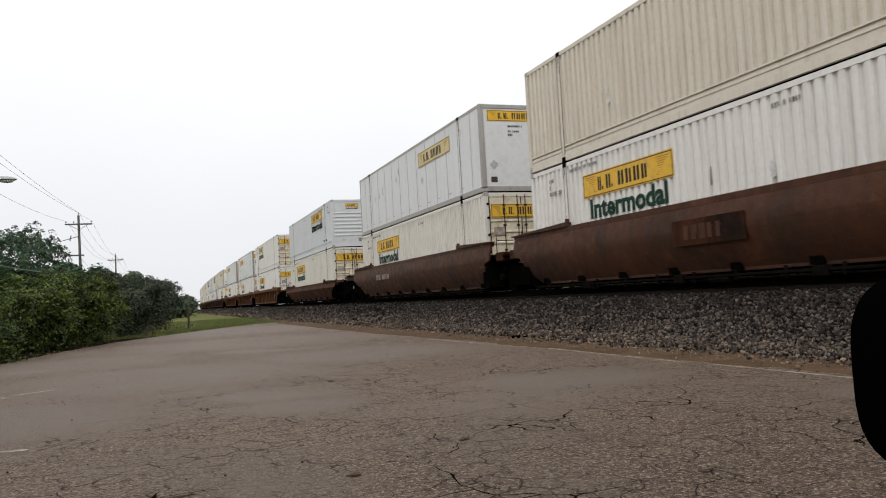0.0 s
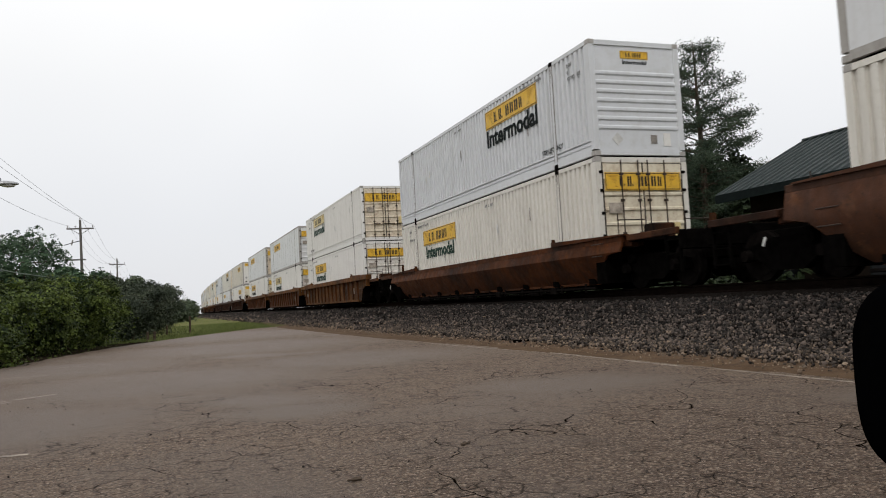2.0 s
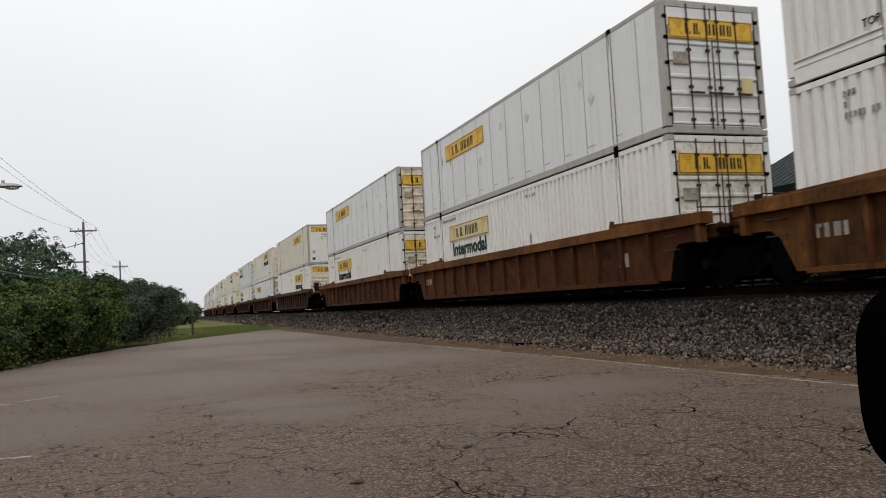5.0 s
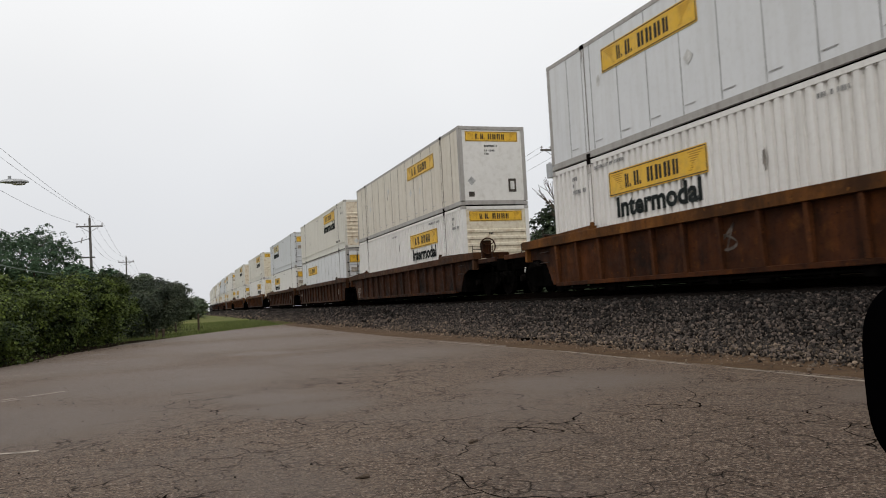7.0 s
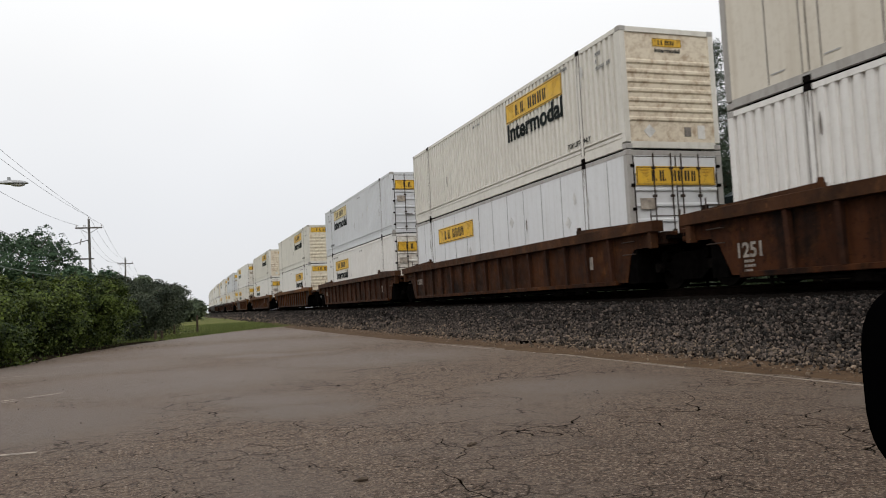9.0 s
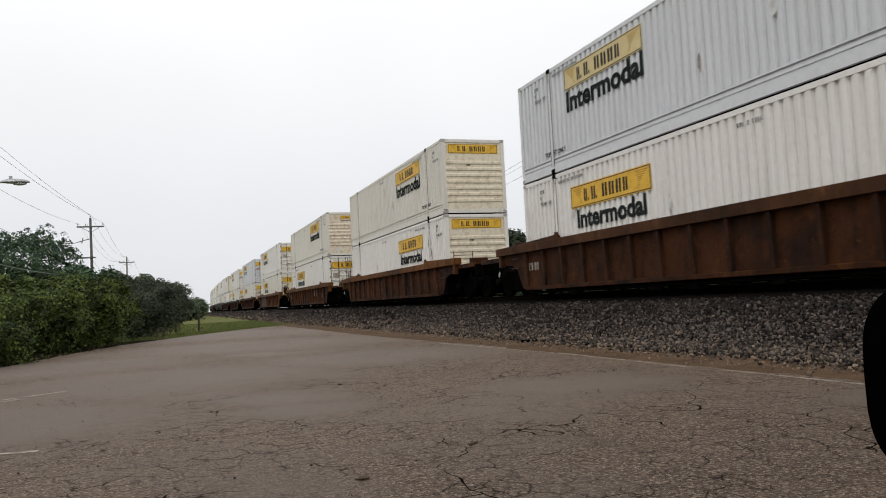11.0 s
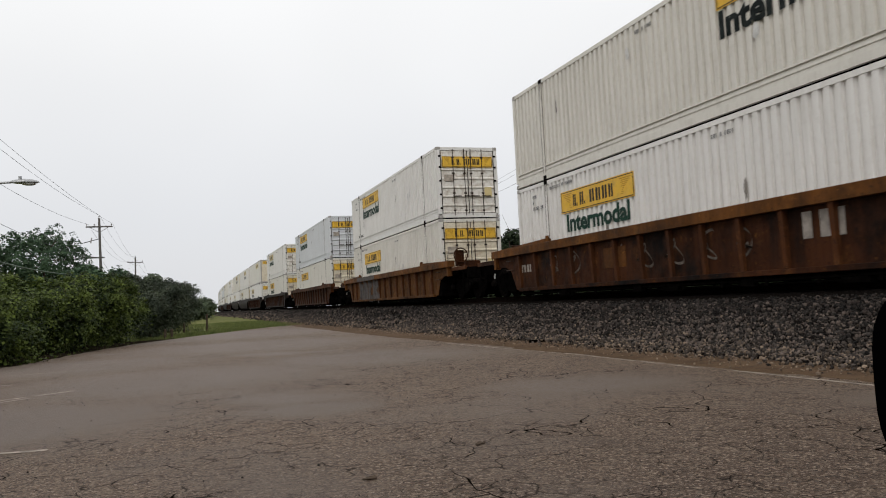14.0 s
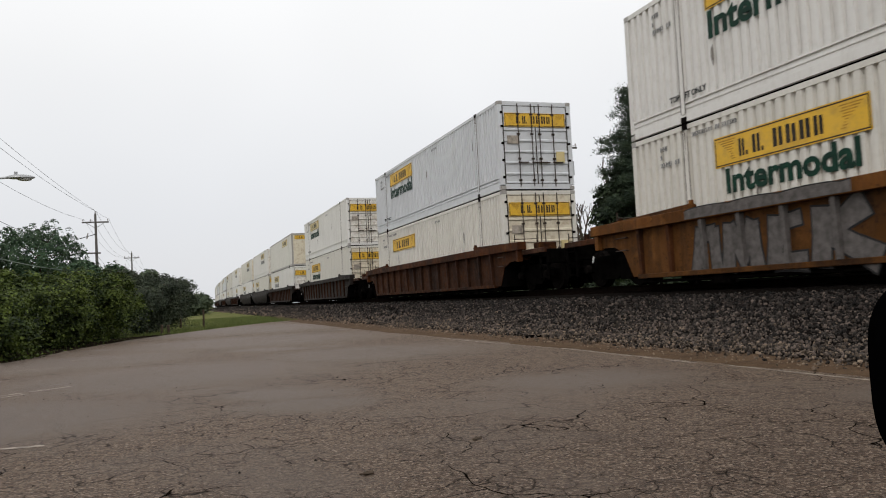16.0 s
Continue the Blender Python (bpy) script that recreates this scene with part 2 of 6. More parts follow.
c3 = n.mul(n.mul(wide, n.noise(0.8, 0.44, 0.54, 0, 1.0)), n.remap(smooth, 0.3, 0.9, 1.0, 0.25))
for crack in (c1, c2, c3):
    col = n.mix(crack, col, (0.007, 0.005, 0.004))
col = n.mix(n.noise(0.8, 0.58, 0.75, 0, 0.35, co=n.scaled(1.0, 0.35, 1)), col, (0.060, 0.044, 0.034))
relief = n.noise(26.0, 0.3, 0.7, 0, 1, detail=6, rough=0.8)
for crack in (c1, c2, c3):
    low_ = n.t.nodes.new("ShaderNodeMath")
    low_.operation = "SUBTRACT"
    n.plug(relief, low_.inputs[0])
    n.plug(crack, low_.inputs[1])
    relief = low_.outputs[0]
deep = n.mul(n.mul(n.remap(c1, 0, 1, 1, 0), n.remap(c2, 0, 1, 1, 0)), n.remap(c3, 0, 1, 1, 0))
n.plug(n.mul(deep, 0.18), n.b.inputs["Specular IOR Level"])
M["asphalt"] = n.done(col, n.remap(n.mul(smooth, n.noise(0.6, a=0.7, b=1.0)), 0, 1, 0.72, 0.58), relief, 0.8, 0.02)

n = Net("sandy_dirt", 0.95, 0, 0.1)
col = n.mix(n.noise(1.3), (0.078, 0.048, 0.028), (0.122, 0.078, 0.047))
col = n.mix(n.noise(5.0, 0.5, 0.7, 0, 0.7), col, (0.050, 0.032, 0.020))
col = n.mix(n.noise(24.0, 0.5, 0.7, 0, 0.6), col, (0.05, 0.034, 0.023))
M["dirt"] = n.done(col, 0.95, n.noise(40.0), 0.5, 0.02)

n = Net("mown_grass", 0.9, 0, 0.1)
col = n.mix(n.noise(0.25), (0.085, 0.105, 0.030), (0.145, 0.150, 0.048))
col = n.mix(n.noise(5.0, 0.4, 0.7, 0, 0.5), col, (0.19, 0.175, 0.06))
M["grass"] = n.done(col, 0.9, n.noise(30.0), 0.6, 0.04)

# near-black bed: shade between stones and under the cars, put into the colour
n = Net("shade_dark_ballast_bed", 0.95, 0, 0.0)
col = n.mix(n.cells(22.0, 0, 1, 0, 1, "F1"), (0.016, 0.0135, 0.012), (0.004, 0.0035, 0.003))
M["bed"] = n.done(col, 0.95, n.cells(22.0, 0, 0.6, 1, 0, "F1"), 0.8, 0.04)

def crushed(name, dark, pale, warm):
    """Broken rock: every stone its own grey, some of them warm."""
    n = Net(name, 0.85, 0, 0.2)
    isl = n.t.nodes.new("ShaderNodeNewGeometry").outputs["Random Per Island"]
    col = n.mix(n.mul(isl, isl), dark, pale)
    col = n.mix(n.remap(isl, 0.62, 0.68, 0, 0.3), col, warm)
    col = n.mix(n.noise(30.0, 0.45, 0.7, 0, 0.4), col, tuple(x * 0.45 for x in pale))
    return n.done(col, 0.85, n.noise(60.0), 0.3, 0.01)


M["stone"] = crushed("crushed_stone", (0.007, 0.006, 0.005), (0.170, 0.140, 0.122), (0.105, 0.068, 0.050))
# brake dust and the shade beside the cars, both in the stone colour
M["sooty_shaded"] = crushed("brake_dust_shaded_stone", (0.0025, 0.0022, 0.002), (0.055, 0.046, 0.041), (0.040, 0.024, 0.018))
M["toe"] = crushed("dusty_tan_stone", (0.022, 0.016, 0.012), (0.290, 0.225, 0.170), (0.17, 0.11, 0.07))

n = Net("tan_pebble", 0.9, 0, 0.1)
geo = n.t.nodes.new("ShaderNodeNewGeometry")
col = n.mix(geo.outputs["Random Per Island"], (0.050, 0.037, 0.027), (0.27, 0.21, 0.155))
M["pebble"] = n.done(col, 0.9, n.noise(60.0), 0.3, 0.01)


def leafy(name, a, b, rough=0.7, tuft=1.6):
    """Leaves: noise tufts of darker and brighter green, then a little change from leaf to leaf."""
    n = Net(name, rough)
    g = n.t.nodes.new("ShaderNodeNewGeometry").outputs["Random Per Island"]
    n.b.inputs["Specular IOR Level"].default_value = 0.25
    c = n.mix(n.noise(tuft, 0.40, 0.66, 0, 1, detail=3), a, b)
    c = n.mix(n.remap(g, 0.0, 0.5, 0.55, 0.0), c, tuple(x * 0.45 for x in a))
    c = n.mix(n.remap(g, 0.8, 1.0, 0.0, 0.45), c, b)
    return n.done(c)


# the hedge's shaded hollows and lit tips are deepened in these two greens
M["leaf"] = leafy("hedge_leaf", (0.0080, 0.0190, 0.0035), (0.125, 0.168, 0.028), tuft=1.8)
M["leaf_dark"] = leafy("dark_leaf", (0.026, 0.037, 0.024), (0.078, 0.094, 0.056))
# darker copy for behind the train, its shade put into the leaf green
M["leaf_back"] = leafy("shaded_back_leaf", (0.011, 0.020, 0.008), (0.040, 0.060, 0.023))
M["leaf_mid"] = leafy("tree_leaf", (0.030, 0.064, 0.034), (0.092, 0.148, 0.074))
# distance haze is put into this paler, greyer leaf colour
M["leaf_far"] = leafy("haze_paled_leaf", (0.06, 0.085, 0.05), (0.11, 0.135, 0.075))
M["needle"] = leafy("pine_needle", (0.026, 0.044, 0.028), (0.070, 0.098, 0.055))
M["blade"] = leafy("grass_blade", (0.070, 0.10, 0.024), (0.155, 0.17, 0.05))
M["bark"] = plain("bark", (0.085, 0.065, 0.05), 0.95, vary=0.4, scale=8, bump=0.5)
M["polewood"] = plain("weathered_pole_wood", (0.135, 0.125, 0.118), 0.9, vary=0.3, scale=5, bump=0.3)
M["wire"] = plain("cable_black", (0.03, 0.03, 0.032), 0.6)
M["cable"] = plain("faded_green_cable", (0.11, 0.14, 0.115), 0.7)
M["lampgrey"] = plain("lamp_grey_metal", (0.36, 0.37, 0.38), 0.4, 0.4, vary=0.1)
M["ceramic"] = plain("insulator_ceramic", (0.28, 0.26, 0.25), 0.3, vary=0.1)
M["lens"] = plain("lamp_lens", (0.5, 0.5, 0.48), 0.2, vary=0.05)
M["roofmetal"] = plain("dark_green_roof_metal", (0.010, 0.017, 0.018), 0.5, 0.0, vary=0.3, scale=2)
M["seam"] = plain("roof_seam", (0.085, 0.098, 0.098), 0.8, 0.0, vary=0.1)
# near-black siding: the shade below the eaves is put into its colour
M["siding"] = plain("eave_shaded_siding", (0.016, 0.0125, 0.010), 0.9, vary=0.15, scale=2)
M["fascia"] = plain("dark_fascia", (0.012, 0.016, 0.016), 0.8, vary=0.15)
M["glass"] = plain("dark_window_glass", (0.02, 0.022, 0.025), 0.08, vary=0.1)
M["mirror_plastic"] = plain("black_mirror_plastic", (0.0012, 0.0012, 0.0014), 0.95, vary=0.2, scale=30, bump=0.02)
M["carpaint"] = plain("black_car_paint", (0.012, 0.012, 0.014), 0.25, vary=0.1)
M["rubber"] = plain("tyre_rubber", (0.015, 0.015, 0.015), 0.85, vary=0.2)
n = Net("worn_line_paint", 0.8)
col = n.mix(n.noise(7.0, 0.40, 0.56, 0, 1, detail=6, rough=0.75), (0.36, 0.30, 0.24), (0.14, 0.112, 0.09))
M["linepaint"] = n.done(col, 0.8, n.noise(60.0), 0.3, 0.005)
# ties and rails are near-black too, the shade under the cars in their colour
n = Net("weathered_shaded_tie", 0.95, 0, 0.0)
M["tie"] = n.done(n.mix(n.noise(4.0), (0.006, 0.005, 0.0045), (0.012, 0.010, 0.009)), 0.9, n.noise(40.0), 0.3, 0.01)
M["railsteel"] = plain("rusty_shaded_rail_steel", (0.007, 0.005, 0.004), 0.9, 0.0, vary=0.3)


# ---- building helpers ----
MESH = {}


def mesh_of(key, bm, material, smooth=False):
    me = bpy.data.meshes.new(key)
    bm.to_mesh(me)
    bm.free()
    me.materials.append(material)
    if smooth:
        for p in me.polygons:
            p.use_smooth = True
    return me


def raw(name, verts, faces, material):
    me = bpy.data.meshes.new(name)
    me.from_pydata(verts, [], faces)
    me.materials.append(material)
    me.update()
    return me


def arr(name, verts, loops, size, material):
    """A mesh from numpy arrays whose faces all have the same number of corners."""
    me = bpy.data.meshes.new(name)
    nf = len(loops) // size
    me.vertices.add(len(verts))
    me.vertices.foreach_set("co", np.asarray(verts, dtype=np.float32).ravel())
    me.loops.add(len(loops))
    me.loops.foreach_set("vertex_index", np.asarray(loops, dtype=np.int32))
    me.polygons.add(nf)
    me.polygons.foreach_set("loop_start", np.arange(nf, dtype=np.int32) * size)
    me.materials.append(material)
    me.update(calc_edges=True)
    me.shade_flat()
    me.validate()
    return me


def child(name, me, parent, label="", m=None):
    ob = new(name, me)
    ob.parent = parent
    if m is not None:
        ob.matrix_basis = m
    return tagged(ob, label)


def part(name, bm, material, parent, label="", m=None):
    return child(name, mesh_of(name, bm, material), parent, label, m)


def cached(key, make, material):
    """The mesh kept under key, made on first use."""
    k = (key, material.name)
    if k not in MESH:
        MESH[k] = mesh_of(key[0] if isinstance(key, tuple) else key, make(), material)
    return MESH[k]


def add_box(bm, x0, x1, y0, y1, z0, z1, bevel=0.0):
    g = bmesh.ops.create_cube(bm, size=1)["verts"]
    for v in g:
        v.co = ((v.co.x + .5) * (x1 - x0) + x0, (v.co.y + .5) * (y1 - y0) + y0, (v.co.z + .5) * (z1 - z0) + z0)
    if bevel:
        es = list({e for v in g for e in v.link_edges})
        bmesh.ops.bevel(bm, geom=es, offset=bevel, segments=1, affect="EDGES")
    return bm


def box_bm(x0, x1, y0, y1, z0, z1, bevel=0.0):
    return add_box(bmesh.new(), x0, x1, y0, y1, z0, z1, bevel)


def add_tube(bm, a, b, r0, r1=None, seg=8):
    a, b = Vector(a), Vector(b)
    d = b - a
    m = Matrix.Translation((a + b) / 2) @ d.to_track_quat("Z", "Y").to_matrix().to_4x4()
    bmesh.ops.create_cone(bm, cap_ends=True, segments=seg, radius1=r0, radius2=r0 if r1 is None else r1, depth=d.length, matrix=m)
    return bm


def add_outline(bm, pts, x0, x1):
    """A plate: the outline (y, z) between two x."""
    a = [bm.verts.new((x0, y, z)) for y, z in pts]
    b = [bm.verts.new((x1, y, z)) for y, z in pts]
    bm.faces.new(a)
    bm.faces.new(b[::-1])
    for i in range(len(pts)):
        j = (i + 1) % len(pts)
        bm.faces.new((a[j], a[i], b[i], b[j]))
    bmesh.ops.recalc_face_normals(bm, faces=bm.faces[:])
    return bm


def words(text, size, material):
    """Flat lettering in the built-in font: x to the right, y up, from its lower left."""
    k = ("words", text, round(size, 3), material.name)
    if k not in MESH:
        cu = bpy.data.curves.new("lettering", "FONT")
        cu.resolution_u = 3
        cu.body, cu.size, cu.extrude, cu.offset = text, size, 0.002, size * (0.034 if text == "Intermodal" else 0.022)
        ob = new("lettering", cu)
        me = bpy.data.meshes.new_from_object(ob.evaluated_get(bpy.context.evaluated_depsgraph_get()))
        bpy.data.objects.remove(ob)
        bpy.data.curves.remove(cu)
        if text == "Intermodal":                # a wide bold face
            for v in me.vertices:
                v.co.x *= 1.14
        xs = [v.co.x for v in me.vertices]
        me["wide"] = max(xs)
        me.materials.clear()
        me.materials.append(material)
        MESH[k] = me
    return MESH[k]


def thing(name, label, category, group="", m=None):
    ob = new(name)
    ob.empty_display_size = 0.2
    if m is not None:
        ob.matrix_basis = m
    return tagged(ob, label, category, group)


# ---- the line of the track: straight, then a gentle bend to the right ----
TX = 9.973 + 1.295
BEND, RADIUS = 112.0, 4200.0
RAIL = EYE + 0.015


def on_track(s):
    """Place and heading (degrees) on the track's middle line, s metres along it."""
    if s <= BEND:
        return TX, s, 0.0
    a = (s - BEND) / RADIUS
    return TX + RADIUS * (1 - math.cos(a)), BEND + RADIUS * math.sin(a), -math.degrees(a)


def sweep(profile, s0, s1, step, name, material, closed=True):
    """A cross-section (offset, z) carried along the track."""
    bm = bmesh.new()
    rows = []
    k = max(1, int((s1 - s0) / step))
    for i in range(k + 1):
        x, y, h = on_track(s0 + (s1 - s0) * i / k)
        c, sn = math.cos(radians(h)), math.sin(radians(h))
        rows.append([bm.verts.new((x + o * c, y + o * sn, z)) for o, z in profile])
    n = len(profile)
    for a, b in zip(rows, rows[1:]):
        for i in range(n if closed else n - 1):
            j = (i + 1) % n
            bm.faces.new((a[i], a[j], b[j], b[i]))
    bmesh.ops.recalc_face_normals(bm, faces=bm.faces[:])
    return mesh_of(name, bm, material)


# ---- ground ----
def make_ground():
    bm = bmesh.new()
    rnd = random.Random(3)
    for v in ((-900, -300, -.03), (900, -300, -.03), (900, 1500, -.03), (-900, 1500, -.03)):
        bm.verts.new(v)
    bm.faces.new(bm.verts)
    bmesh.ops.subdivide_edges(bm, edges=bm.edges[:], cuts=24, use_grid_fill=True)
    bmesh.ops.recalc_face_normals(bm, faces=bm.faces[:])
    tagged(new("ground", mesh_of("ground", bm, M["grass"])), "flat mown grass ground beside the railway", "ground", kind="structure")
    # asphalt lot with a tapering far end
    edge = [(-14, -25), (-12, 0), (-8.2, 10), (-5.1, 16), (-3.57, 21.4), (-2.83, 25.7), (-1.58, 31.2), (0.41, 36.5), (3.28, 43.1), (5.14, 46.9), (6.2, 48.0), (7.0, 47.2), (7.3, 30), (7.3, 20), (7.3, 10), (7.3, 0), (7.3, -25)]
    fine = []
    for (a, b), (c, d) in zip(edge, edge[1:] + edge[:1]):
        k = max(1, int(math.hypot(c - a, d - b) / 0.35))
        for i in range(k):
            f = i / k
            j = 0.07 if d > 15 else 0.03
            fine.append((a + (c - a) * f + rnd.uniform(-j, j), b + (d - b) * f + rnd.uniform(-j, j)))
    bm = bmesh.new()
    top = [bm.verts.new((x, y, 0.0)) for x, y in fine]
    low = [bm.verts.new((x, y, -0.08)) for x, y in fine]
    bm.faces.new(top)
    for i in range(len(top)):
        j = (i + 1) % len(top)
        bm.faces.new((top[i], low[i], low[j], top[j]))
    bmesh.ops.recalc_face_normals(bm, faces=bm.faces[:])
    tagged(new("pavement", mesh_of("pavement", bm, M["asphalt"])), "worn grey-brown asphalt parking lot with alligator cracks", "pavement", kind="structure")
    # sandy strip between the lot and the ballast
    bm = bmesh.new()
    rows = []
    for i in range(300):
        y = -12 + i * 0.26
        a = 6.60 + 0.10 * noise.noise((0, y * 0.5, 1)) + 0.07 * noise.noise((0, y * 2.6, 4)) + (0.12 if 3.0 < y < 7.6 else 0) - (0.16 if 12.9 < y < 15.2 else 0) - max(0.0, min(0.45, (y - 15) * 0.05)) + max(0, (y - 44) * 0.06)
        rows.append([bm.verts.new((a, y, -0.004)), bm.verts.new((a + 0.10, y, 0.008)), bm.verts.new((7.2 + 0.1 * noise.noise((3, y, 0)), y, 0.025 + 0.012 * noise.noise((5, y * 1.3, 0)))), bm.verts.new((8.3, y, 0.10))])
    for a, b in zip(rows, rows[1:]):
        for i in range(3):
            bm.faces.new((a[i], a[i + 1], b[i + 1], b[i]))
    tagged(new("dirt_strip", mesh_of("dirt_strip", bm, M["dirt"], True)), "sandy brown dirt strip between asphalt and ballast", "dirt strip", kind="structure")


def paint_line(x0, y0, x1, y1, wide):
    """A worn painted line as a thin strip with ragged ends."""
    rnd = random.Random(int(x0 * 97 + y0 * 13))
    d = Vector((x1 - x0, y1 - y0))
    u = d.normalized()
    s = Vector((-u.y, u.x))
    k = max(4, int(d.length / 0.12))
    bm = bmesh.new()
    prev = None
    for i in range(k + 1):
        c = Vector((x0, y0)) + d * (i / k)
        h = wide / 2 * rnd.uniform(0.75, 1.1)
        g = wide / 2 * rnd.uniform(0.7, 1.05)
        a, b = c + s * h, c - s * g
        cur = [bm.verts.new((*a, 0.004)), bm.verts.new((*b, 0.004))]
        if prev and rnd.random() > 0.025:
            bm.faces.new((prev[0], prev[1], cur[1], cur[0]))
        prev = cur
    bmesh.ops.recalc_face_normals(bm, faces=bm.faces[:])
    for f in bm.faces:
        if f.normal.z < 0:
            f.normal_flip()
    tagged(new("painted_line", mesh_of("painted_line", bm, M["linepaint"])), "worn off-white painted parking line on asphalt", "painted line", kind="structure")


def make_track():
    prof = [(-4.1, -0.05), (-3.75, 0.06), (-3.2, 0.15), (-1.98, 0.69), (-1.72, 0.73), (-1.35, 0.885), (1.35, 0.885), (1.75, 0.72), (3.2, 0.05), (3.55, -0.05)]
    tagged(new("ballast_bank", sweep(prof, -40, 720, 2.0, "ballast_bank", M["bed"], closed=False)), "near-black bank of crushed stone ballast under the track", "ballast", kind="structure")
    bank = [(-11.5, -0.06), (-7.0, -0.01), (-5.2, 0.03), (-4.2, 0.09), (-3.5, 0.14), (-3.1, 0.10)]
    bm = bmesh.new()
    prev = None
    for i in range(120):
        sy = 50 + i * 4.0
        x, y, h = on_track(sy)
        f = min(1.0, max(0.0, (sy - 50) / 55))
        cur = [bm.verts.new((x + o, y + 0.5 * noise.noise((o, sy * 0.2, 2)), z if f >= 1 else -0.06 + (z + 0.06) * f + 0.03 * noise.noise((o, sy, 5)))) for o, z in bank]
        if prev:
            for j in range(len(bank) - 1):
                bm.faces.new((prev[j], prev[j + 1], cur[j + 1], cur[j]))
        prev = cur
    tagged(new("grass_bank", mesh_of("grass_bank", bm, M["grass"], True)), "low grassy bank beside the far ballast", "grass bank", kind="structure")
    track = thing("railway_track", "steel rails on weathered ties in stone ballast", "railway track")
    tagged(track, kind="structure")
    rp = [(-0.065, -0.17), (0.065, -0.17), (0.065, -0.155), (0.012, -0.13), (0.012, -0.04), (0.036, -0.03), (0.036, 0.0), (-0.036, 0.0), (-0.036, -0.03), (-0.012, -0.04), (-0.012, -0.13), (-0.065, -0.155)]
    for side in (-0.755, 0.755):
        child("rail", sweep([(x + side, RAIL + z) for x, z in rp], -40, 720, 4.0, "rail", M["railsteel"]), track)
    tie = mesh_of("tie", box_bm(-1.3, 1.3, -0.115, 0.115, 0.70, RAIL - 0.17, 0.01), M["tie"])
    for i in range(120):
        x, y, h = on_track(i * 0.55)
        child("tie", tie, track, m=pose(x, y, 0, 0, 0, h))
    vs, fs = [], []
    for i in range(120, 900):
        x, y, h = on_track(i * 0.55)
        b = len(vs)
        vs += [(x + a, y + c, z) for z in (0.72, RAIL - 0.17) for a, c in ((-1.3, -.11), (1.3, -.11), (1.3, .11), (-1.3, .11))]
        fs += [(b + 4, b + 5, b + 6, b + 7), (b, b + 1, b + 5, b + 4), (b + 1, b + 2, b + 6, b + 5), (b + 2, b + 3, b + 7, b + 6), (b + 3, b, b + 4, b + 7)]
    tagged(child("far_ties", raw("far_ties", vs, fs, M["tie"]), track), kind="stuff")


def rocks(name, xs, ys, zs, sizes, material, seed, label):
    """Angular stones: squashed, jittered polyhedra in one mesh."""
    rng = np.random.default_rng(seed)
    t = (1 + 5 ** .5) / 2
    ico = np.array([(-1, t, 0), (1, t, 0), (-1, -t, 0), (1, -t, 0), (0, -1, t), (0, 1, t), (0, -1, -t), (0, 1, -t), (t, 0, -1), (t, 0, 1), (-t, 0, -1), (-t, 0, 1)]) / 1.9
    tri = np.array([(0, 11, 5), (0, 5, 1), (0, 1, 7), (0, 7, 10), (0, 10, 11), (1, 5, 9), (5, 11, 4), (11, 10, 2), (10, 7, 6), (7, 1, 8), (3, 9, 4), (3, 4, 2), (3, 2, 6), (3, 6, 8), (3, 8, 9), (4, 9, 5), (2, 4, 11), (6, 2, 10), (8, 6, 7), (9, 8, 1)])
    k = len(xs)
    q = rng.normal(size=(k, 4))
    q /= np.linalg.norm(q, axis=1)[:, None]
    w_, x_, y_, z_ = q.T
    R = np.stack([np.stack([1 - 2 * (y_ * y_ + z_ * z_), 2 * (x_ * y_ - z_ * w_), 2 * (x_ * z_ + y_ * w_)], 1),
                  np.stack([2 * (x_ * y_ + z_ * w_), 1 - 2 * (x_ * x_ + z_ * z_), 2 * (y_ * z_ - x_ * w_)], 1),
                  np.stack([2 * (x_ * z_ - y_ * w_), 2 * (y_ * z_ + x_ * w_), 1 - 2 * (x_ * x_ + y_ * y_)], 1)], 1)
    shape = ico[None] * rng.uniform(0.42, 1.2, size=(k, 1, 3)) * rng.uniform(0.8, 1.2, size=(k, 12, 1))
    v = np.einsum("kij,kvj->kvi", R, shape) * np.asarray(sizes)[:, None, None] / 2
    v += np.stack([xs, ys, zs], 1)[:, None, :]
    loops = (tri[None] + (np.arange(k) * 12)[:, None, None]).ravel()
    tagged(new(name, arr(name, v.reshape(-1, 3), loops, 3, material)), label, "gravel", kind="stuff")


